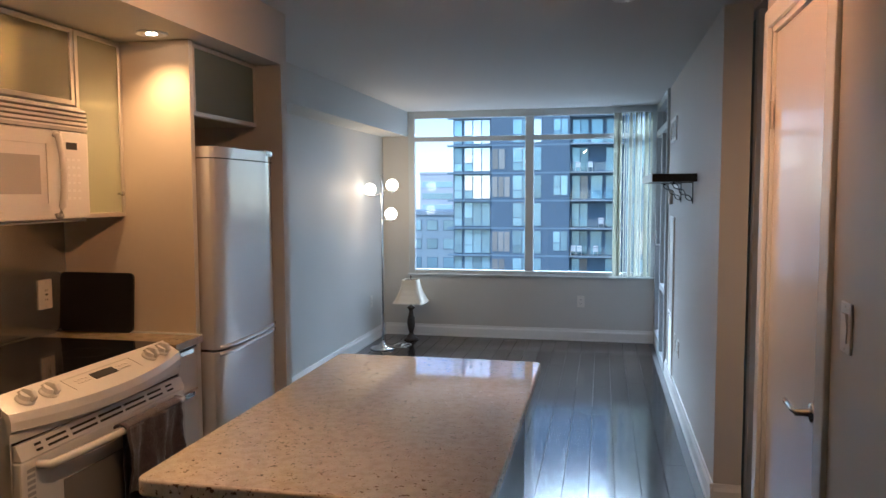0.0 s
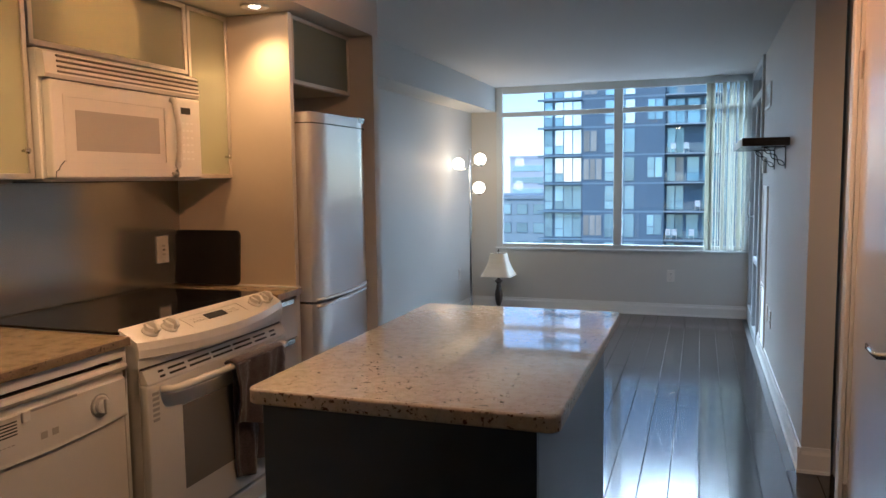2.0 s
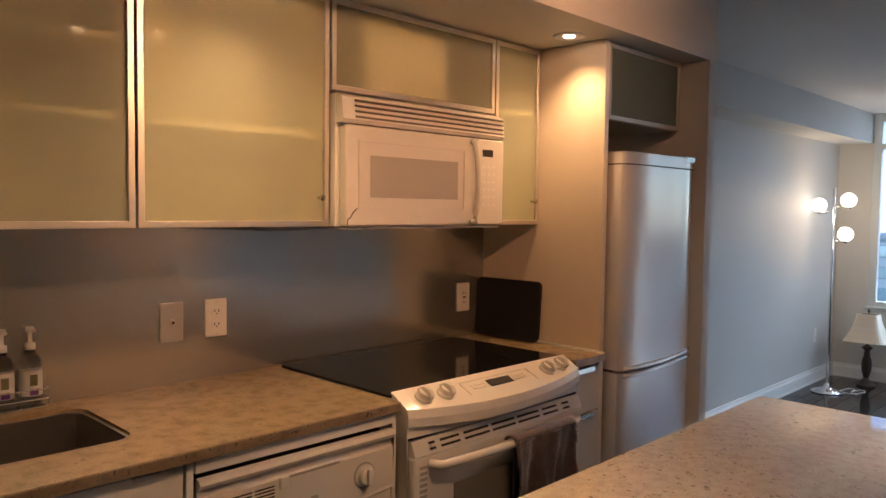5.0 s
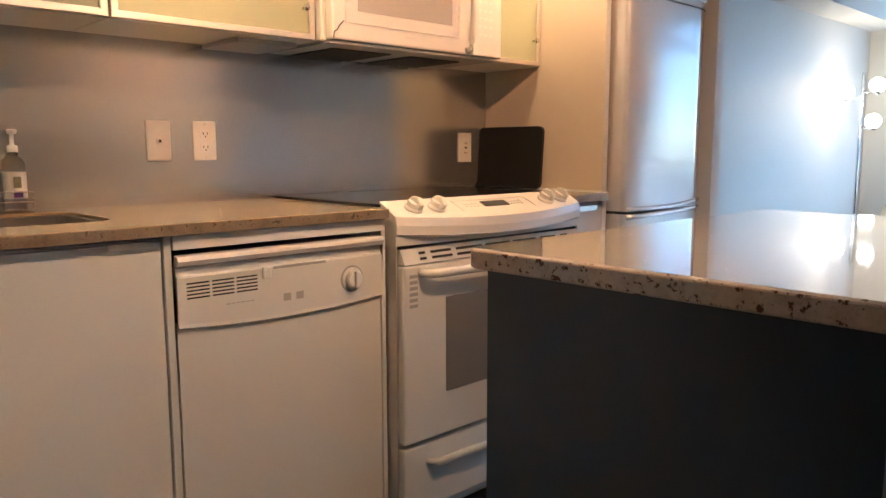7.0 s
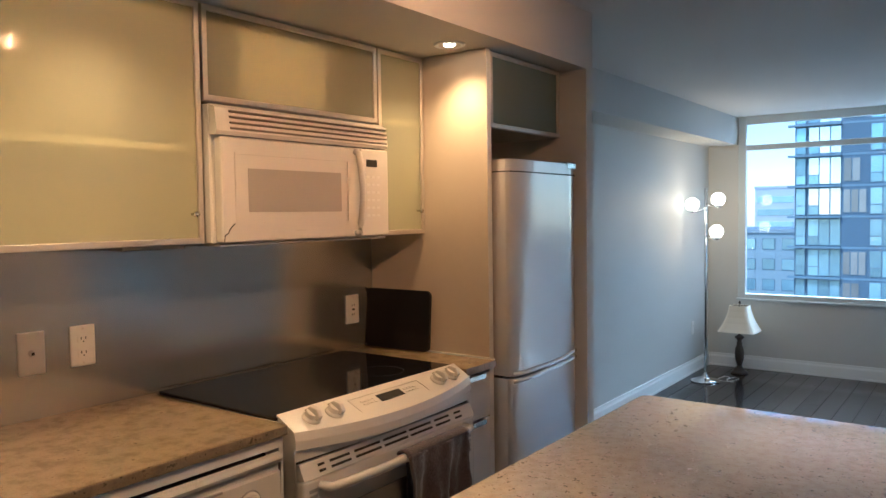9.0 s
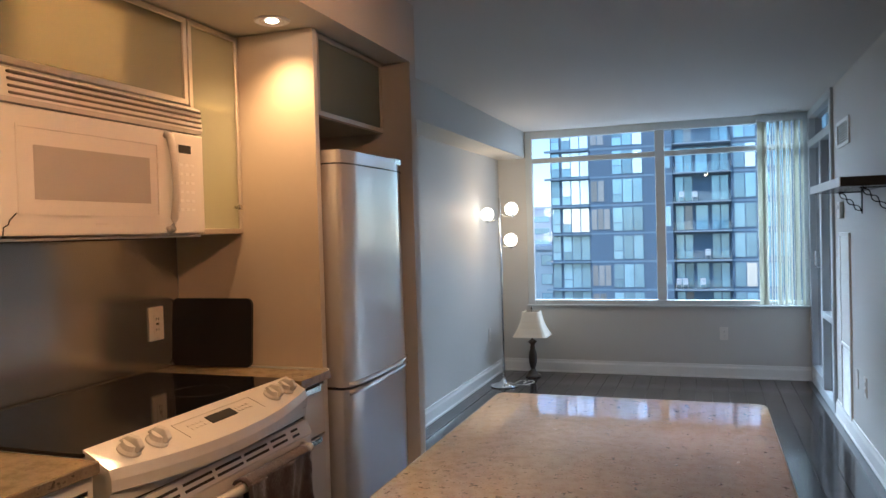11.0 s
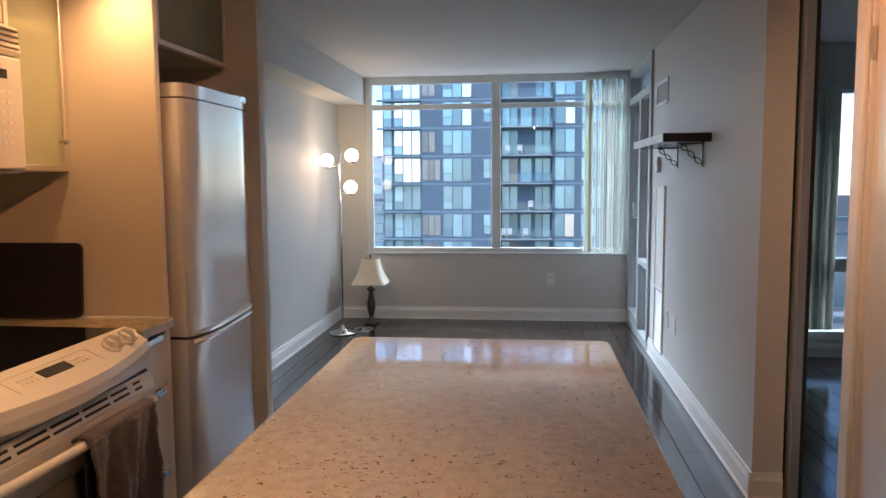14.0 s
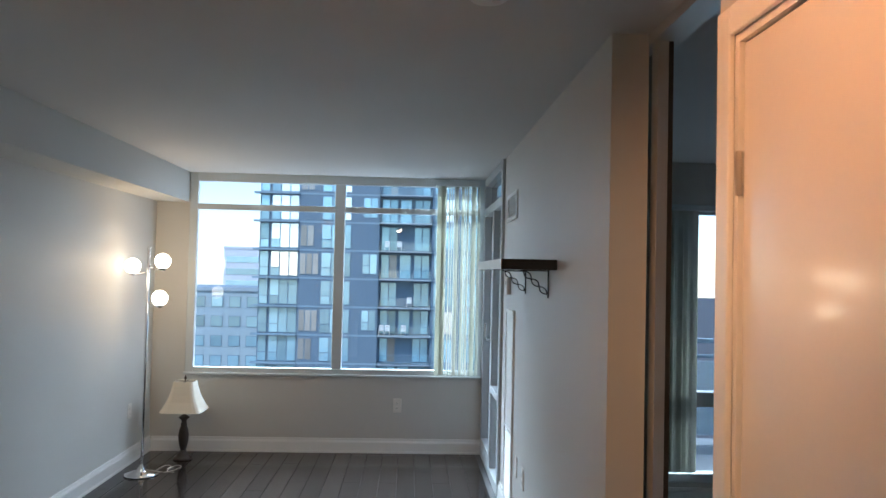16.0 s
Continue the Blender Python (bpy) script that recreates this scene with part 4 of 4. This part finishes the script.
part("tray", box(XB, -0.37, 2.45, 2.637, 1.349, 1.3615, 0.002, 1), APPGREY, hl)

# ---------- refrigerator ----------
fg_ = thing("refrigerator", 0, 3.962, 0, "silver grey refrigerator with rounded doors and bottom freezer", "refrigerator")
F0, F1 = -0.268, 0.268
part("body", box(XB + 0.03, -0.035, F0 + 0.004, F1 - 0.004, 0.03, 1.60, 0.004, 1), STEEL, fg_)


def bowed_door(z0, z1):
    bm = bmesh.new()
    pts = [(-0.03, F0 + 0.001)] + [(0.030 + 0.030 * (1 - abs(u) ** 7) ** 0.6, u * 0.268) for u in np.sin(np.linspace(-math.pi / 2, math.pi / 2, 41))] + [(-0.03, F1)]
    return add_prism(bm, pts, "z", z0, z1)




def round_off(ob):
    """Smooth shading across the curved front, crisp at the cut edges."""
    me = ob.data
    for p in me.polygons:
        p.use_smooth = True
    for e in me.edges:
        a, b = (me.vertices[k].co for k in e.vertices)
        e.use_edge_sharp = abs(a.z - b.z) < 1e-4 or a.x < 0.0
    return ob


d1 = part("door", bowed_door(0.838, 1.585), STEEL, fg_, "silver upper fridge door")
d2 = part("freezer_door", bowed_door(0.075, 0.828), STEEL, fg_, "silver lower freezer door")
cap = part("top_cap", bowed_door(1.590, 1.632), STEEL, fg_)
for ob in (d1, d2, cap):
    round_off(ob)
part("seam", box(-0.03, 0.046, F0 + 0.010, F1 - 0.010, 1.5845, 1.5905), DARKGAP, fg_)
part("hinge_cover", box(0.018, 0.060, 0.165, 0.245, 1.610, 1.641, 0.006, 3), CHROME, fg_, "bright metal hinge cover")
part("badge", box(0.050, 0.0585, -0.20, -0.15, 1.603, 1.612), APPGREY, fg_)
part("logo_plate", box(0.050, 0.0585, 0.09, 0.16, 1.604, 1.613), APPGREY, fg_)


def pull(sign):
    """A curved grip with a bright recess at the door edge."""
    bm = bmesh.new()
    pts = []
    for k in range(13):
        u = -0.95 + 1.9 * k / 12
        pts.append((0.042 + 0.020 * (1 - abs(u) ** 6), u * 0.262, 0.834 + sign * 0.010 + (0.012 * max(0, (u + 0.2)) ** 2 if sign > 0 else 0.008 * u)))
    return add_tube(bm, pts, 0.009, 8)


part("handle", pull(1), STEEL, d1, smooth=True)
part("handle", pull(-1), STEEL, d2, smooth=True)
part("grip_recess", box(0.032, 0.050, 0.15, 0.245, 0.826, 0.85, 0.006, 2), CHROME, d2)
part("seam", box(-0.03, 0.0, F0 + 0.006, F1 - 0.006, 0.828, 0.838), DARKGAP, fg_)
for x in (-0.10, -0.55):
    for y in (F0 + 0.02, F1 - 0.06):
        part("foot", box(x, x + 0.05, y, y + 0.04, 0, 0.03), DARKGAP, fg_)

# ---------- recessed lights ----------
for y in (2.34, 3.53):
    pl = thing("recessed_light", -0.09, y, 2.03, "lit recessed pot light with white trim ring", "ceiling light", group="pot lights in the kitchen bulkhead")
    part("trim_ring", add_lathe(bmesh.new(), [(0.039, 0.0), (0.039, -0.004), (0.052, -0.0065), (0.056, -0.003), (0.056, 0.0)], seg=32), TRIM, pl)
    part("reflector", add_lathe(bmesh.new(), [(0.0215, -0.0022), (0.0385, -0.0046), (0.0385, -0.0005), (0.0215, -0.0005)], seg=32), ALU, pl)
    part("bulb", add_lathe(bmesh.new(), [(0.004, -0.0075), (0.016, -0.0066), (0.0205, -0.003), (0.0205, -0.0005)], seg=24), BULB, pl, smooth=True)

# ---------- island ----------
isl = thing("kitchen_island", 0.972, 2.918, 0, "dark navy island with speckled beige stone top", "island")
bm = bmesh.new()
add_prism(bm, rounded_rect(-0.352, 0.350, -0.588, 0.588, 0.028, 6), "z", 0.856, 0.892)
bmesh.ops.recalc_face_normals(bm, faces=bm.faces)
bmesh.ops.bevel(bm, geom=[e for e in bm.edges if abs(e.verts[0].co.z - e.verts[1].co.z) < 1e-5], offset=0.006, segments=3, profile=0.5, affect="EDGES")
top = part("worktop", bm, STONE, isl, "polished speckled beige quartz top")
top.data.materials.append(STONE_EDGE)
for face in top.data.polygons:
    if abs(face.normal.z) < 0.6:
        face.material_index = 1
IP = 0.8555
part("side_panel", box(-0.328, -0.312, -0.538, 0.540, 0.0, IP), NAVY, isl)
part("side_panel", box(0.283, 0.299, -0.538, 0.540, 0.0, IP), NAVY, isl)
part("end_panel", box(-0.328, 0.299, -0.555, -0.5385, 0.0, IP, 0.001, 1), NAVY, isl)
part("end_panel", box(-0.328, 0.299, 0.5405, 0.557, 0.0, IP, 0.001, 1), NAVY, isl)

# ---------- living room lamps ----------
fl = thing("floor_lamp", -0.482, 7.68, 0, "brushed steel floor lamp with three lit globe shades", "floor lamp")
part("base", add_lathe(bmesh.new(), [(0.115, 0), (0.118, 0.006), (0.112, 0.014), (0.07, 0.024), (0.03, 0.038), (0.016, 0.06), (0.012, 0.075)], seg=40), CHROME, fl, smooth=True)
part("pole", add_tube(bmesh.new(), [(0, 0, 0.07), (0, 0, 1.625)], 0.0105, 14), CHROME, fl, smooth=True)
for dx, dy, z, r in ((0.118, -0.055, 1.525, 0.056), (-0.105, -0.02, 1.487, 0.056), (0.105, -0.055, 1.262, 0.056)):
    arm = part("arm", add_tube(bmesh.new(), [(0, 0, z - 0.03), (dx * 0.4, dy * 0.4, z - 0.055), (dx * 0.8, dy * 0.8, z - 0.062), (dx, dy, z - 0.06)], 0.005, 8), CHROME, fl, smooth=True)
    cup = part("cup", add_lathe(bmesh.new(), [(0.006, z - 0.072), (0.020, z - 0.066), (0.024, z - 0.05), (0.022, z - 0.046), (0.004, z - 0.05)], dx, dy, 16), CHROME, arm, smooth=True)
    prof = [(max(0.003, r * math.sin(a)), z - r * math.cos(a)) for a in np.linspace(0.12, math.pi - 0.05, 15)]
    g = part("globe", add_lathe(bmesh.new(), prof, dx, dy, 24), GLOBE, fl, "glowing frosted glass globe", smooth=True)
    g.visible_shadow = False
cb = thing("power_cord", -0.40, 7.84, 0, "thin loose lamp cord coiled on the floor", "cord")
pts = [(0.05 * math.cos(a) * (1 + 0.3 * math.sin(2 * a)) + 0.012 * a, 0.10 * math.sin(a), 0.004 + 0.001 * math.sin(3 * a)) for a in np.linspace(0, 11, 60)]
part("cord", add_tube(bmesh.new(), pts, 0.0028, 6), PLATE, cb, smooth=True)

tl = thing("table_lamp", -0.33, 8.15, 0, "unlit table lamp with cream bell shade standing on the floor", "table lamp")
part("foot", add_lathe(bmesh.new(), [(0.070, 0), (0.074, 0.008), (0.066, 0.018), (0.05, 0.024), (0.045, 0.04), (0.028, 0.055), (0.02, 0.07)], seg=28), BRONZE, tl, smooth=True)
part("body", add_lathe(bmesh.new(), [(0.02, 0.07), (0.026, 0.09), (0.036, 0.13), (0.040, 0.18), (0.034, 0.225), (0.022, 0.255), (0.026, 0.268), (0.018, 0.285), (0.026, 0.305), (0.044, 0.318), (0.030, 0.330), (0.010, 0.345), (0.008, 0.39)], seg=24), BRONZE, tl, smooth=True)
bm = bmesh.new()
rings = []
for h, w in ((0.375, 0.158), (0.40, 0.143), (0.45, 0.117), (0.50, 0.098), (0.55, 0.085), (0.60, 0.076)):
    out = rounded_rect(-w, w, -w, w, w * 0.32, 3)
    rings.append([bm.verts.new((x, y, h)) for x, y in out])
for a, b in zip(rings, rings[1:]):
    for k in range(len(a)):
        bm.faces.new((a[k], a[(k + 1) % len(a)], b[(k + 1) % len(a)], b[k]))
sh = part("shade", bm, SHADE, tl, "cream fabric cut-corner bell shade")
sh.modifiers.new("thickness", "SOLIDIFY").thickness = 0.003
part("finial", add_lathe(bmesh.new(), [(0.003, 0.39), (0.003, 0.61), (0.009, 0.615), (0.010, 0.625), (0.005, 0.638), (0.002, 0.645)], seg=12), BRONZE, tl, smooth=True)
part("spider", boxes((-0.076, 0.076, -0.002, 0.002, 0.598, 0.602), (-0.002, 0.002, -0.076, 0.076, 0.594, 0.598)), BRONZE, tl)

# ---------- shelf on the side wall ----------
sf = thing("wall_shelf", XE, 5.915, 1.508, "glossy black floating shelf on two twisted iron brackets", "shelf")
part("board", box(-0.240, 0.0, -0.515, 0.515, 0, 0.045, 0.002, 1), BLACK, sf)
part("edge_strip", box(-0.2445, -0.2402, -0.513, 0.513, 0.001, 0.044), TRIM, sf, "pale front edging")


def bracket(y):
    br = part("bracket", boxes((-0.006, 0.0, y - 0.007, y + 0.007, -0.125, 0.0), (-0.13, 0.0, y - 0.007, y + 0.007, -0.005, -0.0005)), BLACK, sf, "black twisted iron bracket")
    for s in (1, -1):
        pts = [(-0.008 - 0.108 * u, y, -0.108 + 0.102 * u) for u in np.linspace(0, 1, 25)]
        pts = [(x + s * 0.012 * math.sin(u * 3 * math.pi) * 0.7, yy, z + s * 0.012 * math.sin(u * 3 * math.pi) * 0.7) for (x, yy, z), u in zip(pts, np.linspace(0, 1, 25))]
        part("scroll", add_tube(bmesh.new(), pts, 0.003, 6), BLACK, br, smooth=True)


bracket(-0.33)
bracket(0.33)

# ---------- small wall fittings ----------
vt = thing("air_vent", XE, 6.81, 1.905, "white metal air supply grille high on the wall", "vent")
part("backing", box(-0.001, 0.0, -0.19, 0.19, -0.06, 0.06), DARKGAP, vt)
part("frame", boxes((-0.010, 0, -0.215, 0.215, 0.062, 0.085), (-0.010, 0, -0.215, 0.215, -0.085, -0.062), (-0.010, 0, -0.215, -0.192, -0.062, 0.062), (-0.010, 0, 0.192, 0.215, -0.062, 0.062)), TRIM, vt)
for k in range(8):
    s = part("slat", box(-0.009, -0.0015, -0.192, 0.192, -0.0012, 0.0012), TRIM, vt)
    s.matrix_local = pose(0, 0, -0.053 + k * 0.0152, 0, 35, 0)
th = thing("thermostat", XE, 6.89, 1.415, "small white wall thermostat", "thermostat")
part("body", box(-0.026, 0, -0.045, 0.045, -0.055, 0.055, 0.006, 2), PLATE, th)
part("display", box(-0.0268, -0.0258, -0.025, 0.025, 0.005, 0.032), APPGREY, th)
ap = thing("access_panel", XE, 6.80, 0.10, "white utility closet panel with louvred lower half", "access panel")
part("frame", boxes((-0.012, 0, -0.172, -0.15, 0, 1.17), (-0.012, 0, 0.15, 0.172, 0, 1.17), (-0.012, 0, -0.15, 0.15, 1.148, 1.17), (-0.012, 0, -0.15, 0.15, 0, 0.02), (-0.012, 0, -0.15, 0.15, 0.435, 0.455)), TRIM, ap)
part("panel", box(-0.008, 0, -0.149, 0.149, 0.456, 1.147), TRIM, ap)
part("backing", box(-0.001, 0, -0.149, 0.149, 0.02, 0.434), DARKGAP, ap)
for k in range(22):
    s = part("slat", box(-0.010, 0.0, -0.149, 0.149, -0.0014, 0.0014), TRIM, ap)
    s.matrix_local = pose(-0.001, 0, 0.031 + k * 0.0186, 0, -40, 0)
sm = thing("smoke_detector", 1.59, 4.22, CZ, "round white smoke detector on the ceiling", "smoke detector")
part("base", add_lathe(bmesh.new(), [(0.064, 0), (0.064, -0.012), (0.058, -0.016), (0.056, -0.034), (0.045, -0.042), (0.004, -0.043)], seg=28), TRIM, sm)
part("test_button", add_lathe(bmesh.new(), [(0.012, -0.042), (0.011, -0.046), (0.003, -0.0465)], 0.02, 0, 14), PLATE, sm)

tk = thing("track_light", 1.21, 2.80, CZ, "brushed metal ceiling spot bar with four lit heads", "ceiling light")
part("bar", box(-0.022, 0.022, -0.40, 0.44, -0.024, 0, 0.006, 2), CHROME, tk)
for at_, aim, e, tone, cone in HEADS:
    way = (Vector(aim) - Vector(at_)).normalized()
    here = Vector(at_) - Vector((1.21, 2.80, CZ))
    head = part("head", add_lathe(bmesh.new(), [(0.004, 0.052), (0.013, 0.050), (0.020, 0.036), (0.029, 0.004), (0.034, -0.040), (0.0355, -0.050), (0.0335, -0.050), (0.030, -0.036), (0.004, -0.030)], seg=28), CHROME, tk, smooth=True)
    head.matrix_local = Matrix.Translation(here) @ Vector((0, 0, -1)).rotation_difference(way).to_matrix().to_4x4()
    part("bulb", add_lathe(bmesh.new(), [(0.004, -0.040), (0.022, -0.043), (0.029, -0.039), (0.029, -0.036), (0.004, -0.034)], seg=20), BULB, head)
    part("stem", add_tube(bmesh.new(), [(here.x, here.y, -0.024), (here.x, here.y, here.z + 0.012)], 0.006, 8), CHROME, tk)

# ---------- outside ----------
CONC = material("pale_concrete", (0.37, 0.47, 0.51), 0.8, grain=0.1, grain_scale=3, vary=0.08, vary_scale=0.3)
DARKCONC = material("dark_concrete", (0.075, 0.085, 0.095), 0.7, grain=0.15, grain_scale=40, vary=0.15)
# outdoor haze is put into the brick as a lighter blue-grey
BRICK = material("hazed_brick", (0.15, 0.215, 0.275), 0.85, grain=0.12, grain_scale=8, vary=0.1, vary_scale=0.4)
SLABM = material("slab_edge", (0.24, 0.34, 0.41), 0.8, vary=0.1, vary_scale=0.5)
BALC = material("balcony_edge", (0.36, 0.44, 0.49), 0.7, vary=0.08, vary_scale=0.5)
TGLASS = material("tower_glass", (0.34, 0.53, 0.61), 0.08, 0.25, vary=0.25, vary_scale=0.5, random_tone=0.35)
# brighter copy of the tower glass, sky reflection put into its colour
BRIGHTG = material("sky_glare_glass", (0.86, 0.90, 0.92), 0.05, 0.6, vary=0.08, vary_scale=0.4, random_tone=0.12)
AMBERG = material("curtained_glass", (0.33, 0.33, 0.31), 0.15, 0.1, vary=0.25, vary_scale=0.6, random_tone=0.25)
# frames lightened and blued the same way, for haze
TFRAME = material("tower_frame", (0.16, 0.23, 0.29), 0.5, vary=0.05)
RAILG = glass("balcony_rail_glass", (0.55, 0.66, 0.72), 0.05, 0.8)
BALCGLASS = glass("clear_rail_glass", (0.86, 0.94, 0.97), 0.0, 1.0)
GROUND = material("city_ground", (0.12, 0.12, 0.12), 0.9, grain=0.2, grain_scale=0.4, vary=0.3, vary_scale=0.02)
structure("ground", box(-900, 900, -300, 1800, -46, -45), GROUND, "grey city ground far below the tower windows", "ground")

TY = 76.0
FH = 2.78
ZS = [3.48 + FH * k for k in range(-8, 6)]
tower = thing("apartment_tower", 0, TY, -45, "tall brick and glass apartment tower with balconies", "building")
Z0 = -45


def tz(z):
    return z - Z0


top_z = ZS[-1] + FH
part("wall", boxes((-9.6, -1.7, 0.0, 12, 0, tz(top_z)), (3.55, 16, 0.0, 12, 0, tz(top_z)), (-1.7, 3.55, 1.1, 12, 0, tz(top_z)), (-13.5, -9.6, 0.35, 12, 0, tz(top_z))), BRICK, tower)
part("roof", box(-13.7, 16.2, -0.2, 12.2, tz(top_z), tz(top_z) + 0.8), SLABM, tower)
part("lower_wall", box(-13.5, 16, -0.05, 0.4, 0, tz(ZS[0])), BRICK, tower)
rng = random.Random(11)


def tower_window(x0, x1, z0, z1, y, mat, cols=1, vent=False):
    w = part("window", box(x0, x1, y - 0.04, y + 0.06, tz(z0), tz(z1)), TFRAME, tower)
    step = (x1 - x0) / cols
    for c in range(cols):
        a, b = x0 + c * step + 0.05, x0 + (c + 1) * step - 0.05
        m = mat[c % len(mat)] if isinstance(mat, (list, tuple)) else mat
        lo = z0 + 0.06
        if vent and c == 0:
            part("pane", box(a, b, y - 0.075, y - 0.045, tz(lo), tz(lo + 0.75)), TGLASS, w)
            lo += 0.83
        part("pane", box(a, b, y - 0.07, y - 0.045, tz(lo), tz(z1 - 0.06)), m, w)


for i, z in enumerate(ZS):
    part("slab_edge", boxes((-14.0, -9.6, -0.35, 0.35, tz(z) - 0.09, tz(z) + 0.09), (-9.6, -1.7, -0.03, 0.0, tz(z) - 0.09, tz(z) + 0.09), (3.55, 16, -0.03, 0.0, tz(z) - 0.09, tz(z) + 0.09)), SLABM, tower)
    hi = z + FH - 0.16
    # floors high enough for the panes with painted sky reflection
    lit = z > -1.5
    # glazed bay
    tower_window(-13.4, -12.55, z + 0.16, hi, 0.3, TGLASS, 1, True)
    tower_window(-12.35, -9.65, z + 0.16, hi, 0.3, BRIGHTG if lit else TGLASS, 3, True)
    if i % 3 != 0:
        tower_window(-9.45, -8.1 + 0.5 * (i % 2), z + 0.35, hi - 0.15, 0.0, AMBERG, 2 + i % 2)
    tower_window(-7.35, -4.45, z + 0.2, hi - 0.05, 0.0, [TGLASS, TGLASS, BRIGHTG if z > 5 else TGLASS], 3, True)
    if i % 2:
        tower_window(-3.3, -1.85, z + 0.5, hi - 0.1, 0.0, TGLASS, 2, True)
    tower_window(1.8, 3.35, z + 0.15, hi - 0.1, 1.1, TGLASS, 2)
    tower_window(-1.5, 0.1, z + 0.12, hi - 0.1, 1.1, [TGLASS, AMBERG] if i % 3 == 1 else TGLASS, 2)
    if i % 2:
        tower_window(0.35, 1.5, z + 0.12, hi - 0.1, 1.1, TGLASS, 1)
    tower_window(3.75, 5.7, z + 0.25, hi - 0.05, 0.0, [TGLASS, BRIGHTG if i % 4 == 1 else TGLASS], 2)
    tower_window(6.3, 8.6, z + 0.25, hi - 0.05, 0.0, TGLASS, 3)
    tower_window(9.6, 11.6, z + 0.25, hi - 0.05, 0.0, TGLASS, 2)
    bal = part("balcony", box(-1.65, 3.5, -0.55, 1.1, tz(z) - 0.05, tz(z) + 0.07), BALC, tower)
    part("railing", box(-1.65, 3.5, -0.52, -0.48, tz(z) + 0.07, tz(z) + 0.95), BALCGLASS, bal)
    part("rail_cap", box(-1.67, 3.52, -0.54, -0.46, tz(z) + 0.95, tz(z) + 0.98), TFRAME, bal)


def patio_chair(x, z):
    ob = thing("patio_chair", x, TY + 0.2, z + 0.08, "white plastic patio chair on a far balcony", "chair", group="white chairs on the far balconies")
    part("seat", box(-0.25, 0.25, -0.25, 0.25, 0.40, 0.45, 0.02, 1), TRIM, ob)
    part("backrest", box(-0.25, 0.25, 0.20, 0.26, 0.45, 0.98, 0.02, 1), TRIM, ob)
    for sx in (-0.22, 0.22):
        for sy in (-0.22, 0.22):
            part("leg", box(sx - 0.025, sx + 0.025, sy - 0.025, sy + 0.025, 0, 0.40), TRIM, ob)


for x, z in ((-1.3, ZS[5]), (-0.7, ZS[5]), (0.9, ZS[5]), (1.4, ZS[6]), (-0.9, ZS[8]), (0.3, ZS[8])):
    patio_chair(x, z)

# haze of the distance, painted as a paler concrete
HAZE = material("haze_tinted_concrete", (0.66, 0.70, 0.74), 0.9, vary=0.06, vary_scale=0.2)
far = thing("low_building", -24, 118, -45, "pale concrete low-rise block further off", "building")
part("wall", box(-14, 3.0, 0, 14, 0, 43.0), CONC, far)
part("roof", box(-14.3, 3.3, -0.3, 14.3, 43.0, 43.6), BALC, far)
for r in range(5):
    for c in range(6):
        w = part("window", box(-13 + c * 2.7, -11.2 + c * 2.7, -0.06, 0.02, 28.5 + r * 3.0, 30.2 + r * 3.0), TFRAME, far)
        part("pane", box(-12.9 + c * 2.7, -11.3 + c * 2.7, -0.10, -0.062, 28.6 + r * 3.0, 30.1 + r * 3.0), TGLASS, w)
mid = thing("distant_tower", -38, 190, -45, "hazy pale apartment tower in the distance", "building")
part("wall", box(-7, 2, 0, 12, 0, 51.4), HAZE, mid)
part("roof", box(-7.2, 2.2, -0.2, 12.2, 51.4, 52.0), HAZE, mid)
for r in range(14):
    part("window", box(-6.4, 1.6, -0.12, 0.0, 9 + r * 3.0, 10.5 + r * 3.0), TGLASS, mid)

# balcony outside the bedroom
structure("balcony_ceiling", box(2.15, 5.6, 7.32, 8.2, 2.42, 2.60), CONC, "concrete underside of the balcony above", "balcony")
bc = structure("balcony_slab", box(2.15, 5.6, 7.32, 9.3, -0.22, -0.04), DARKCONC, "dark concrete balcony floor outside the bedroom", "balcony")
rl = thing("balcony_railing", 2.2, 9.1, -0.04, "metal balcony railing with dark lower panels", "railing")
part("rail", boxes((0.0, 3.3, -0.03, 0.03, 0.93, 0.97), (0.0, 3.3, -0.015, 0.015, 0.79, 0.82)), TFRAME, rl)
part("glass_panel", box(0.0, 3.3, -0.006, 0.006, 0.08, 0.76), RAILG, rl)
for k in range(4):
    part("post", box(k * 1.08 - 0.02, k * 1.08 + 0.02, -0.02, 0.02, 0.0, 0.93), TFRAME, rl)

# ---------- floor planks ----------
PW, GAP = 0.126, 0.0026
floor_ob = bpy.data.objects["floor"]


def plank_mesh(w, l):
    bm = bmesh.new()
    b = 0.0016
    add_prism(bm, [(0, -0.0115), (w, -0.0115), (w, -b), (w - b, 0), (b, 0), (0, -b)], "y", 0, l)
    me = mesh_of(bm, "plank")
    me.materials.append(PLANK)
    return me


meshes = {}
rng = random.Random(5)
x = XW + 0.002
while x < 4.4:
    if x + PW < 0.55:
        y, end = 1.55, YN
    elif x + PW < XE + 0.02:
        y, end = -1.6, YN
    elif x < XE + 0.12:
        y, end = 3.80, 4.575
    else:
        y, end = 3.80, 7.15
    first = rng.choice((0.35, 0.6, 0.9, 1.1))
    while y < end - 0.01:
        l = round(min(first, end - y), 3)
        first = 1.22
        if l not in meshes:
            meshes[l] = plank_mesh(PW - GAP, l - GAP)
        ob = new("plank", meshes[l])
        ob.location = (x, y, 0)
        ob.parent = floor_ob
        y += l
    x += PW
